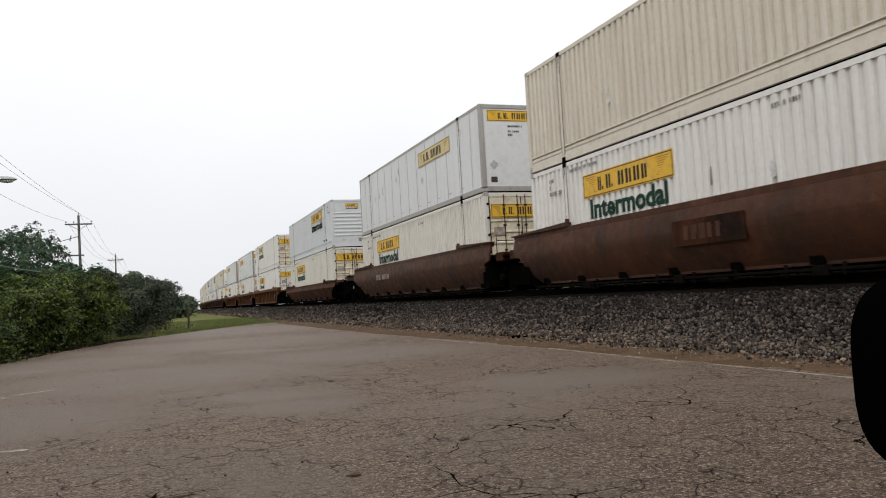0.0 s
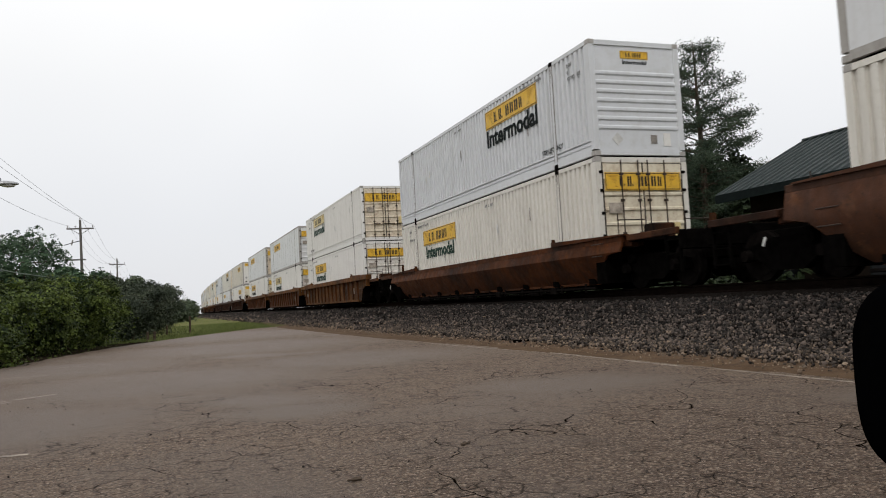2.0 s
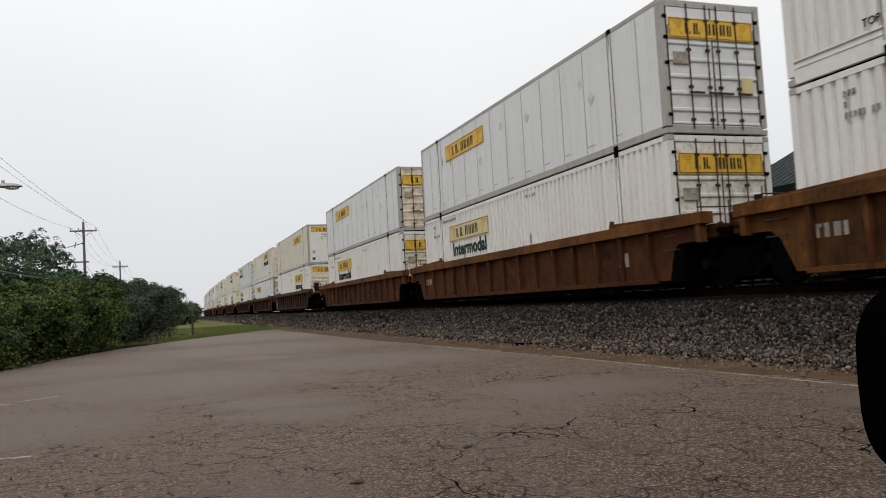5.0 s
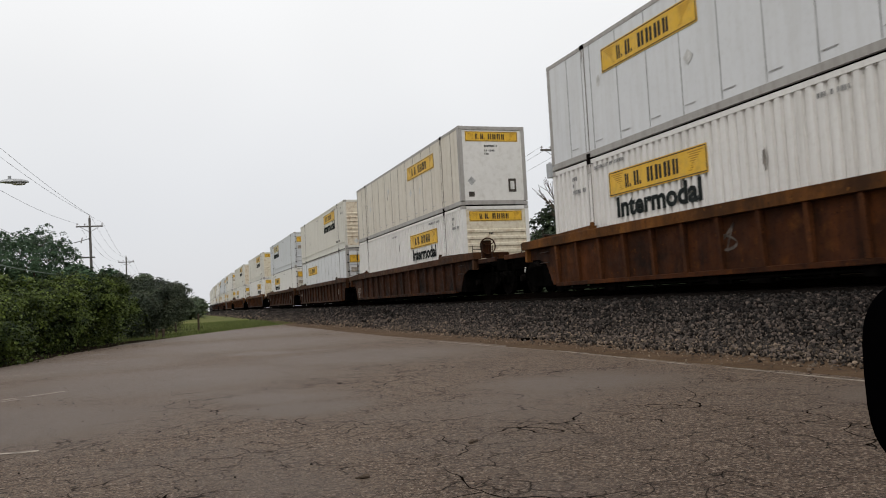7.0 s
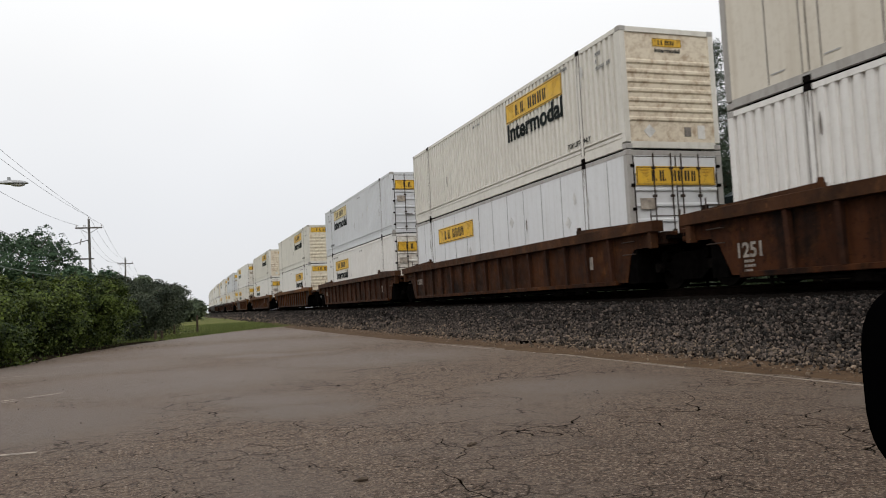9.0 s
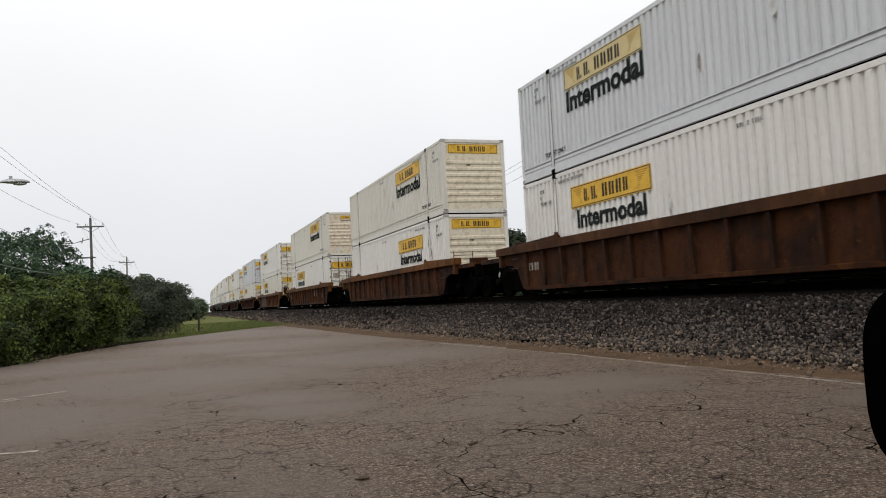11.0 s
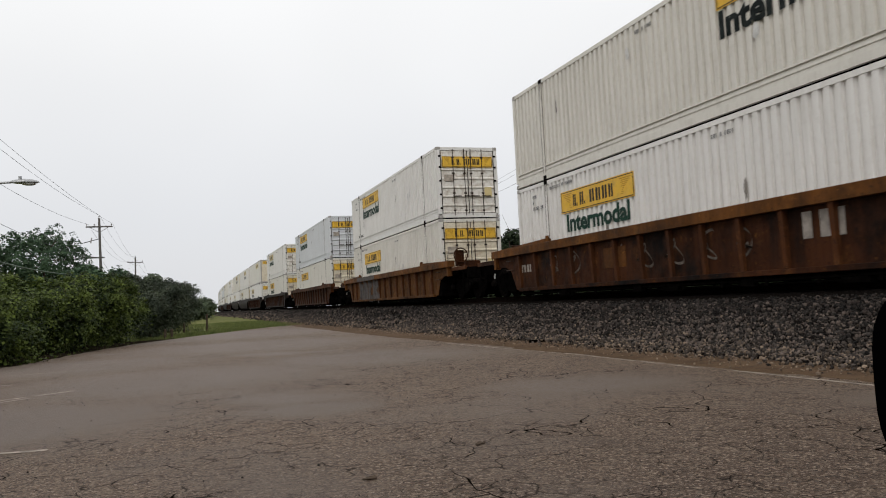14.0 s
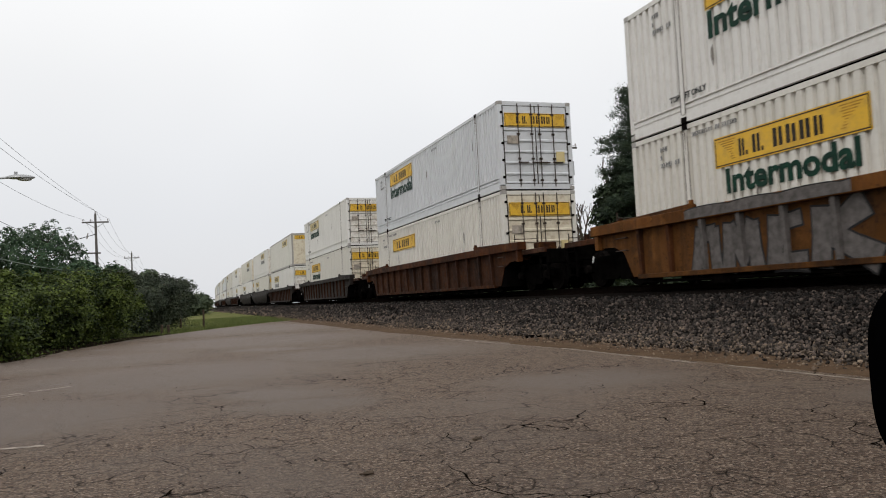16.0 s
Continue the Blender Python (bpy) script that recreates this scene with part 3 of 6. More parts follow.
def make_ballast():
    rng = np.random.default_rng(5)

    def height(x):
        o = x - TX
        return np.interp(o, [-4.25, -3.75, -3.2, -1.98, -1.72, -1.35, 1.55], [0.0, 0.07, 0.16, 0.69, 0.73, 0.86, 0.88])
    for y0, y1, k, lo, hi in ((3.5, 14, 22000, .034, .074), (14, 30, 17000, .042, .086), (30, 75, 8000, .07, .15), (75, 230, 7000, .16, .30)):
        x = TX - 1.50 - np.where(rng.random(k) < 0.87, 2.02 * rng.random(k), 1.95 + np.abs(rng.normal(0, 0.30, k)))
        y = rng.uniform(y0, y1, k)
        s = rng.uniform(lo, hi, k) * rng.uniform(0.7, 1.15, k)
        if y0 > 70:
            x += np.array([on_track(v)[0] - TX for v in y])
        z = height(np.array([v - on_track(u)[0] + TX for u, v in zip(y, x)]) if y0 > 70 else x) + rng.uniform(-0.30, 0.45, k) * s
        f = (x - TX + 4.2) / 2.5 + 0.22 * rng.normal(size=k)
        for name, pick, mat, lab in (("toe_stones", f < 0.22, "toe", "dusty tan crushed stones at the foot of the ballast"), ("ballast_stones", (f >= 0.22) & (f < 0.72), "stone", "loose grey crushed stones covering the ballast bank"), ("shoulder_stones", f >= 0.72, "sooty_shaded", "crushed stones beside the track, darkened for soot and shade")):
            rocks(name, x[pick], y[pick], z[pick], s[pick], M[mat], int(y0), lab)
    # strays on the dirt
    k = 7500
    x = 7.75 - np.abs(rng.normal(0, 0.42, k))
    y = rng.uniform(3, 46, k)
    keep = x > 6.62
    s = rng.uniform(.010, .05, k) * rng.uniform(0.5, 1, k)
    rocks("stray_stones", x[keep], y[keep], 0.018 + s[keep] * 0.2, s[keep], M["pebble"], 9, "scattered loose stones on the sandy strip")
    k = 500
    rocks("lot_pebbles", rng.uniform(-2, 6.6, k), rng.uniform(2.5, 20, k), np.full(k, 0.003), rng.uniform(.008, .022, k), M["stone"], 11, "small pebbles scattered on the asphalt lot")


make_ground()
for x0, y0, x1, y1, wd in ((6.50, 4.0, 6.53, 8.35, 0.07), (6.46, 8.9, 6.54, 12.9, 0.075), (6.50, 13.0, 6.36, 15.3, 0.05), (6.35, 15.4, 6.20, 18.5, 0.075), (6.30, 27.0, 6.34, 30.0, 0.10),
                           (-4.2, 17.3, -2.1, 17.48, 0.10), (-2.45, 19.77, -1.1, 19.7, 0.09), (-4.4, 20.7, -3.1, 20.5, 0.09), (-3.2, 14.75, -2.62, 14.84, 0.09), (-3.4, 11.1, -1.45, 12.78, 0.11), (-2.4, 11.6, -1.9, 12.1, 0.08),
                           (-1.9, 7.32, -1.02, 7.2, 0.09), (2.65, 22.9, 3.3, 23.2, 0.10)):
    paint_line(x0, y0, x1, y1, wd)
make_track()


# ---- containers ----
LEN, HALF, WID, TALL = 16.3, 8.15, 1.295, 2.875
LIFT = 1.98                                    # lifting posts stand this far from each end


def side_m(sx, y, z, out=0.0):
    """Local pose of flat work on a long side (sx -1 or 1): x to the reader's right, y up."""
    x = sx * (WID + out)
    return Matrix(((0, 0, sx, x), (sx, 0, 0, y), (0, 1, 0, z), (0, 0, 0, 1)))


def end_m(sy, x, z, out=0.0):
    """The same for an end (sy -1 or 1)."""
    return Matrix(((-sy, 0, 0, x), (0, 0, sy, sy * (HALF + out)), (0, 1, 0, z), (0, 0, 0, 1)))


def corrugated_bm(y0, y1, z0, z1):
    """A wall of vertical trapezoid corrugations, outer face towards -x, at x = 0."""
    bm = bmesh.new()
    prof, y, deep = [], y0, 0.056
    k = max(1, round((y1 - y0) / 0.238))
    p = (y1 - y0) / k
    for i in range(k):
        a = y0 + i * p
        prof += [(a, 0.0), (a + 0.50 * p, 0.0), (a + 0.57 * p, deep), (a + 0.93 * p, deep)]
    prof.append((y1, 0.0))
    lo = [bm.verts.new((x, y, z0)) for y, x in prof]
    hi = [bm.verts.new((x, y, z1)) for y, x in prof]
    for i in range(len(prof) - 1):
        bm.faces.new((lo[i + 1], lo[i], hi[i], hi[i + 1]))
    return bm


def strip_bm(prof, z0, z1):
    """A sheet with upright folds: profile of (y, x), outer face towards -x."""
    bm = bmesh.new()
    lo = [bm.verts.new((x, y, z0)) for y, x in prof]
    hi = [bm.verts.new((x, y, z1)) for y, x in prof]
    for i in range(len(prof) - 1):
        bm.faces.new((lo[i + 1], lo[i], hi[i], hi[i + 1]))
    return bm


def plated_bm(z0, z1):
    """A smooth wall of sheets with narrow folded seams."""
    prof, y = [(-HALF + 0.12, 0.0)], -HALF + 0.9
    while y < HALF - 0.6:
        prof += [(y - 0.017, 0.0), (y - 0.009, 0.016), (y + 0.009, 0.016), (y + 0.017, 0.0)]
        y += 1.19
    prof.append((HALF - 0.12, 0.0))
    return strip_bm(prof, z0, z1)


def frame_bm(kind):
    bm = bmesh.new()
    for sx in (-1, 1):
        for sy in (-1, 1):
            x0, x1 = sorted((sx * WID, sx * (WID - 0.14)))
            y0, y1 = sorted((sy * HALF, sy * (HALF - 0.15)))
            add_box(bm, x0, x1, y0, y1, 0.16, TALL - 0.12)
        x0, x1 = sorted((sx * WID, sx * (WID - 0.08)))
        add_box(bm, x0, x1, -HALF + 0.15, HALF - 0.15, TALL - 0.11, TALL - 0.01)
        add_box(bm, x0, x1, -HALF + 0.15, HALF - 0.15, 0.02, 0.17)
    for sy in (-1, 1):
        y0, y1 = sorted((sy * HALF, sy * (HALF - 0.1)))
        add_box(bm, -WID + 0.14, WID - 0.14, y0, y1, TALL - 0.13, TALL - 0.01)
        add_box(bm, -WID + 0.14, WID - 0.14, y0, y1, 0.02, 0.17)
    return bm


def post_bm():
    return box_bm(-0.012, 0.02, -0.055, 0.055, 0.17, TALL - 0.11, 0.006)


def post_seam_bm():
    """Dark strips on both sides of a lifting post, the gaps' shade put into their colour."""
    bm = bmesh.new()
    for y in (-0.071, 0.071):
        add_box(bm, -0.010, 0.004, y - 0.0075, y + 0.0075, 0.19, TALL - 0.13)
    return bm


def gasket_bm():
    """The black rubber seals between and beside the door leaves, in the end's plane."""
    bm = bmesh.new()
    w = WID - 0.17
    for x in (-w, 0.0, w):
        add_box(bm, x - (0.014 if x == 0 else 0.008), x + (0.014 if x == 0 else 0.008), 0.18, TALL - 0.14, -0.03, 0.004)
    for z in (0.20, TALL - 0.155):
        add_box(bm, -w + 0.022, -0.022, z - 0.008, z + 0.008, -0.03, 0.003)
        add_box(bm, 0.022, w - 0.022, z - 0.008, z + 0.008, -0.03, 0.003)
    return bm


def band_bm():
    """The lower side rail: a level folded strip with a shadow groove under the corrugations."""
    prof = [(0.17, 0.0), (0.24, 0.0), (0.245, 0.02), (0.275, 0.02), (0.28, 0.0), (0.345, 0.0), (0.35, 0.045), (0.385, 0.045), (0.39, -0.006), (0.425, -0.006), (0.43, 0.02)]
    bm = bmesh.new()
    a = [bm.verts.new((x, -HALF + 0.15, z)) for z, x in prof]
    b = [bm.verts.new((x, HALF - 0.15, z)) for z, x in prof]
    for i in range(len(prof) - 1):
        bm.faces.new((b[i], a[i], a[i + 1], b[i + 1]))
    return bm


def casting_bm():
    return box_bm(-0.09, 0.09, -0.09, 0.09, -0.062, 0.062, 0.012)


def logo_bm(w, h):
    return box_bm(-w / 2, w / 2, -h / 2, h / 2, 0.0, 0.006)


def logo_border_bm(w, h):
    bm = bmesh.new()
    t = 0.035 * h
    e = 0.04 * h
    for y in (-h / 2 + e, h / 2 - e - t):
        add_box(bm, -w / 2 + e, w / 2 - e, y, y + t, 0.006, 0.009)
    for x in (-w / 2 + e, w / 2 - e - t):
        add_box(bm, x, x + t, -h / 2 + e, h / 2 - e, 0.006, 0.009)
    return bm


def logo_bars_bm(w, h):
    """Seven upright bars in two groups stand in for the maker's name."""
    bm = bmesh.new()
    lh = h * 0.56
    x = -0.31 * w
    for i, bw in enumerate((0.040, 0.052, 0, 0.062, 0.062, 0.062, 0.052)):
        if bw == 0:
            x += 0.030 * w
            continue
        add_box(bm, x, x + bw * w * 0.42, -lh / 2, lh / 2, 0.006, 0.010)
        add_box(bm, x + bw * w * 0.62, x + bw * w, -lh / 2, lh / 2 * (1.0 if i % 2 else 0.9), 0.006, 0.010)
        if i < 2:
            add_box(bm, x + bw * w + 0.010 * w, x + bw * w + 0.024 * w, -lh / 2, -lh / 2 + 0.13 * h, 0.006, 0.010)
            x += 0.036 * w
        x += bw * w + 0.024 * w
    return bm


def logo_scroll_bm(w, h):
    """The ornaments at both ends: a tapering stack of thin strokes."""
    bm = bmesh.new()
    for s in (-1, 1):
        for i in range(9):
            z = (0.34 - 0.078 * i) * h
            a, b = s * (0.465 - 0.016 * i) * w, s * (0.335 + 0.004 * i + 0.012 * (i % 2)) * w
            x0, x1 = sorted((a, b))
            add_box(bm, x0, x1, z - 0.020 * h, z + 0.014 * h, 0.006, 0.0085)
    return bm


def put_logo(root, w, h, m, col="yellow"):
    k = (w, h)
    p = child("logo_panel", cached(("logo_panel", k), lambda: logo_bm(w, h), M[col]), root, "yellow sign panel" if col == "yellow" else "paled yellow sign panel", m)
    child("logo_border", cached(("logo_border", k), lambda: logo_border_bm(w, h), M["ink"]), p)
    tagged(child("logo_mark", cached(("logo_mark", k), lambda: logo_bars_bm(w, h), M["ink"]), p), kind="stuff")
    tagged(child("logo_scroll", cached(("logo_scroll", k), lambda: logo_scroll_bm(w, h), M["scroll"]), p), kind="stuff")


def stencil(me, root, label="", m=None):
    return tagged(child("stencil_mark", me, root, label, m), kind="stuff")


def bars_bm(rows, w, h):
    bm = bmesh.new()
    rnd = random.Random(len(rows) * 7 + int(w * 100))
    y = 0
    for r in rows:
        x = 0
        for g in r:
            for _ in range(g):
                w_ = h * rnd.uniform(0.30, 0.55)
                add_box(bm, x, x + w_, y, y + h, 0, 0.003)
                if rnd.random() > 0.4:
                    add_box(bm, x + w_, x + h * 0.62, y + h * rnd.choice((0.0, 0.4, 0.75)), y + h * rnd.choice((0.8, 1.0)), 0, 0.003)
                x += h * 0.85
            x += h * 0.7
        y -= h * 1.7
    return bm


def fold_bm(x0, x1, prof):
    """A sheet with level folds: profile of (height, out), across x0 to x1, facing +z, closed at the sides."""
    bm = bmesh.new()
    a = [bm.verts.new((x0, y, z)) for y, z in prof]
    b = [bm.verts.new((x1, y, z)) for y, z in prof]
    for i in range(len(prof) - 1):
        bm.faces.new((a[i], b[i], b[i + 1], a[i + 1]))
    c = [bm.verts.new((x0 - 0.03, y, -0.004)) for y, z in prof]
    d = [bm.verts.new((x1 + 0.03, y, -0.004)) for y, z in prof]
    for i in range(len(prof) - 1):
        bm.faces.new((c[i], a[i], a[i + 1], c[i + 1]))
        bm.faces.new((b[i], d[i], d[i + 1], b[i + 1]))
    return bm


def door_bm(s):
    """One leaf of the rear doors: a sheet with pressed level panels, in the end's plane (x right, y up)."""
    w = WID - 0.15
    x0, x1 = sorted((s * 0.05, s * (w - 0.04)))
    prof, z = [(0.17, -0.004), (0.22, -0.004)], 0.24
    for hgt in (0.30, 0.36, 0.36, 0.36, 0.36, 0.40):
        prof += [(z, -0.004), (z + 0.03, -0.045), (z + hgt - 0.08, -0.045), (z + hgt - 0.05, -0.004)]
        z += hgt
    prof.append((TALL - 0.13, -0.004))
    return fold_bm(x0, x1, prof)


def rod_bm():
    bm = bmesh.new()
    add_tube(bm, (0, 0.10, 0.02), (0, TALL - 0.08, 0.02), 0.0155, seg=6)
    for z in (0.3, 1.0, 1.8, 2.45):
        add_box(bm, -0.05, 0.05, z - 0.03, z + 0.03, -0.005, 0.035)
    add_box(bm, -0.05, 0.32, 0.86, 0.90, 0.02, 0.045)
    return bm


def hinge_bm():
    return box_bm(-0.05, 0.05, -0.035, 0.035, -0.01, 0.03, 0.006)


def nose_bm(kind):
    w = WID - 0.17
    prof = [(0.17, -0.03)]
    if kind == "corr":
        prof.append((0.60, -0.03))
        for i in range(7):
            z = 0.64 + i * 0.225
            prof += [(z, -0.03), (z + 0.035, 0.0), (z + 0.09, 0.0), (z + 0.125, -0.03)]
    elif kind == "ribbed":
        for i in range(7):
            z = 0.42 + i * 0.245
            prof += [(z, -0.03), (z + 0.03, 0.0), (z + 0.12, 0.0), (z + 0.15, -0.03)]
    prof.append((TALL - 0.12, -0.03))
    return fold_bm(-w, w, prof)


SCUFF = [0]


def scuff_bm(seed):
    """A flat ragged patch."""
    r = random.Random(seed + 31)
    bm = bmesh.new()
    k = 11
    w, h = (0.10, 0.17) if seed % 2 else (0.05, 0.24)
    vs = []
    for i in range(k):
        a = i * math.tau / k
        q = r.uniform(0.55, 1.1)
        vs.append(bm.verts.new((w * q * math.cos(a), h * q * math.sin(a), 0.0)))
    bm.faces.new(vs)
    return bm


def diamond_bm():
    bm = bmesh.new()
    r = 0.16
    lo = [bm.verts.new((x * r, y * r, 0.0)) for x, y in ((1, 0), (0, 1), (-1, 0), (0, -1))]
    hi = [bm.verts.new((x * r, y * r, 0.006)) for x, y in ((1, 0), (0, 1), (-1, 0), (0, -1))]
    bm.faces.new(hi)
    for i in range(4):
        j = (i + 1) % 4
        bm.faces.new((lo[i], lo[j], hi[j], hi[i]))
    return bm


def dash_bm():
    """Short rub marks under every sheet of a smooth side."""
    bm = bmesh.new()
    y = -HALF + 1.35
    while y < HALF - 1.0:
        add_box(bm, y - 0.17, y + 0.17, 0.34, 0.362, 0, 0.004)
        y += 1.19
    return bm


def streak_bm():
    """A ragged drip below the top casting."""
    bm = bmesh.new()
    top = TALL - 0.12
    vs = [bm.verts.new(p) for p in ((-0.032, top, 0), (-0.024, top - 0.22, 0), (-0.012, top - 0.16, 0), (-0.004, top - 0.5, 0), (0.006, top - 0.5, 0), (0.014, top - 0.2, 0), (0.022, top - 0.3, 0), (0.032, top, 0))]
    bm.faces.new(vs)
    return bm


def container(kind, nose, paint, label, logo="yellow", word="green", drop=0.49, end=None, end_paint=None, far=False):
    """A 53 ft container, standing at its middle; nose +1 or -1 says which way its closed end points."""
    mat = M[paint]
    emat = M["end_cream" if end_paint == "cream" else end_paint or {"white": "end_white", "cream": "end_cream"}.get(paint, paint)]
    root = thing("container", label, "container", "containers on the train")
    child("frame", cached(("frame", kind), lambda: frame_bm(kind), M["trim"] if kind == "plate" else mat), root)
    child("roof_panel", cached("roof_panel", lambda: box_bm(-WID + 0.06, WID - 0.06, -HALF + 0.1, HALF - 0.1, TALL - 0.06, TALL - 0.03), mat), root)
    child("floor_panel", cached("floor_panel", lambda: box_bm(-WID + 0.08, WID - 0.08, -HALF + 0.1, HALF - 0.1, 0.10, 0.14), M["grimy"]), root)
    for sx in (-1, 1):
        flip = pose(sx * (WID - 0.008), 0, 0, 0, 0, 0 if sx < 0 else 180)
        if kind == "corr":
            child("side_panel", cached("corrugated_side", lambda: corrugated_bm(-HALF + 0.14, HALF - 0.14, 0.39, TALL - 0.10), mat), root, m=flip)
            child("lower_band", cached("lower_band", band_bm, mat), root, m=flip)
        else:
            child("side_panel", cached("plate_side", lambda: plated_bm(0.16, TALL - 0.10), mat), root, m=flip)
        for sy in (-1, 1):
            child("lift_post", cached("lift_post", post_bm, mat), root, m=pose(sx * WID, sy * (HALF - LIFT), 0, 0, 0, 0 if sx < 0 else 180))
            if not far:
                child("post_seam", cached("post_seam", post_seam_bm, M["scuff_dark"]), root, m=pose(sx * WID, sy * (HALF - LIFT), 0, 0, 0, 0 if sx < 0 else 180))
            for z in (0.06, TALL - 0.06):
                child("casting", cached("casting", casting_bm, M["steel"]), root, m=pose(sx * (WID - 0.07), sy * (HALF - LIFT), z))
                child("casting", cached("casting", casting_bm, M["trim"]), root, m=pose(sx * (WID - 0.085), sy * (HALF - 0.085), z))
        if not far:
            if kind == "plate":
                stencil(cached("dash_marks", dash_bm, M["seam_grey"]), root, m=side_m(sx, 0, 0, 0.0))
                y = -HALF + 0.9
                while y < HALF - 0.6:
                    child("seam", cached("seam_strip", lambda: box_bm(-0.011, 0.011, 0.19, TALL - 0.13, 0, 0.004), M["scuff_dark" if paint == "beige" else "seam_grey"]), root, m=side_m(sx, y, 0, -0.006))
                    y += 1.19
                for y, z in ((-5.2, 1.5), (-1.6, 1.9), (2.0, 1.3)):
                    child("placard", cached("placard_c", diamond_bm, M["scuff_light"]), root, "pale diamond placard", side_m(sx, y * nose, z, 0.0))
            for sy in (-1, 1):
                child("rust_streak", cached("rust_streak", streak_bm, M["scuff_dark"]), root, "brown drip stain", side_m(sx, sy * (HALF - LIFT), 0, 0.013))
        if logo:
            put_logo(root, 3.65, 0.58, side_m(sx, nose * 3.45, TALL - drop - 0.29, 0.002), logo)
        if word:
            size, under = (0.72, 1.13) if drop < 0.35 else (0.63, 1.075)
            # far lettering in pale grey, haze put into its colour
            ink = M["pencil"] if far and logo == "faded" and word == "slate" else M[word]
            me = words("Intermodal", size, ink)
            child("lettering", me, root, "dark green word" if word == "green" else "dark grey word", side_m(sx, nose * 3.45 - sx * me["wide"] / 2, TALL - drop - under, 0.003))
        if kind == "corr" and not far:
            me = words("TOP LIFT ONLY", 0.17, M["slate"])
            child("small_lettering", me, root, m=side_m(sx, nose * 5.0 + 1.0 * nose - sx * me["wide"] / 2, 0.50, 0.002))
            stencil( cached("stencil_a", lambda: bars_bm([[3], [1], [5, 2]], 1, 0.10), M["pencil"]), root, m=side_m(sx, nose * (HALF - 1.1), TALL - 0.42, 0.004))
            stencil(cached("stencil_e", lambda: bars_bm([[9, 2, 6]], 2, 0.085), M["pencil"]), root, m=side_m(sx, nose * (HALF - LIFT - (0.25 if sx * nose < 0 else 1.9)), TALL - 0.30, 0.004))
            stencil(cached("stencil_f", lambda: bars_bm([[3, 1, 4]], 3, 0.085), M["pencil"]), root, m=side_m(sx, -nose * 1.2, TALL - 0.36, 0.004))
    if not far:
        sr = random.Random(label + str(SCUFF[0]))
        SCUFF[0] += 1
        for k in range(4):
            me = cached(("scuff", k), lambda k=k: scuff_bm(k), M["scuff_light"] if k % 2 else M["scuff_dark"])
            child("scuff_mark", me, root, "pale scraped patch" if k % 2 else "dark scrape", side_m(-1, sr.uniform(-6.4, 6.4), sr.uniform(1.1, 2.3), 0.003))
    # rear doors
    back = -nose
    for s in (-1, 1):
        d = child("door", cached(("door", s), lambda: door_bm(s), emat), root, "pressed steel rear door", end_m(back, 0, 0))
        if not far:
            for x in (0.14, 0.62):
                child("lock_rod", cached("lock_rod", rod_bm, M["rod"]), d, m=pose(s * x, 0, 0))
            for z in (0.4, 0.95, 1.5, 2.05, 2.5):
                child("hinge", cached("hinge", hinge_bm, M["steel"]), d, m=pose(s * (WID - 0.12), z, 0))
    child("door_seal", cached("door_seal", gasket_bm, M["trim_dark"]), root, "black rubber door seals", end_m(back, 0, 0))
    put_logo(root, 2.16, 0.44, end_m(back, 0, 2.27, -0.002), "yellow")
    if not far:
        child("placard", cached("placard_a", lambda: box_bm(-0.21, 0.21, -0.13, 0.13, 0, 0.01), M["placard"]), root, "grey notice plate", end_m(back, 0.80 * back, 1.62, -0.008))
        child("placard", cached("placard_b", lambda: box_bm(-0.15, 0.15, -0.19, 0.19, 0, 0.01), M["faded"]), root, "yellow notice plate", end_m(back, -0.85 * back, 1.05, -0.008))
    # closed end
    kindn = end or kind
    child("nose_panel", cached(("nose_panel", kindn), lambda: nose_bm(kindn), emat), root, "ribbed closed end" if kindn != "plate" else "flat closed end", end_m(nose, 0, 0))
    if kindn == "corr" and not far:
        child("placard", cached("placard_c", diamond_bm, M["scuff_light"]), root, "pale diamond placard", end_m(nose, nose * 0.62, 0.42, -0.028))
        child("placard", cached("placard_d", lambda: box_bm(-0.09, 0.09, -0.11, 0.11, 0, 0.008), M["scuff_dark"]), root, "brown notice plate", end_m(nose, -nose * 0.42, 0.42, -0.028))
        child("placard", cached("placard_e", lambda: box_bm(-0.10, 0.10, -0.16, 0.16, 0, 0.012), M["white"]), root, "white notice card", end_m(nose, -nose * 0.80, 0.42, -0.028))
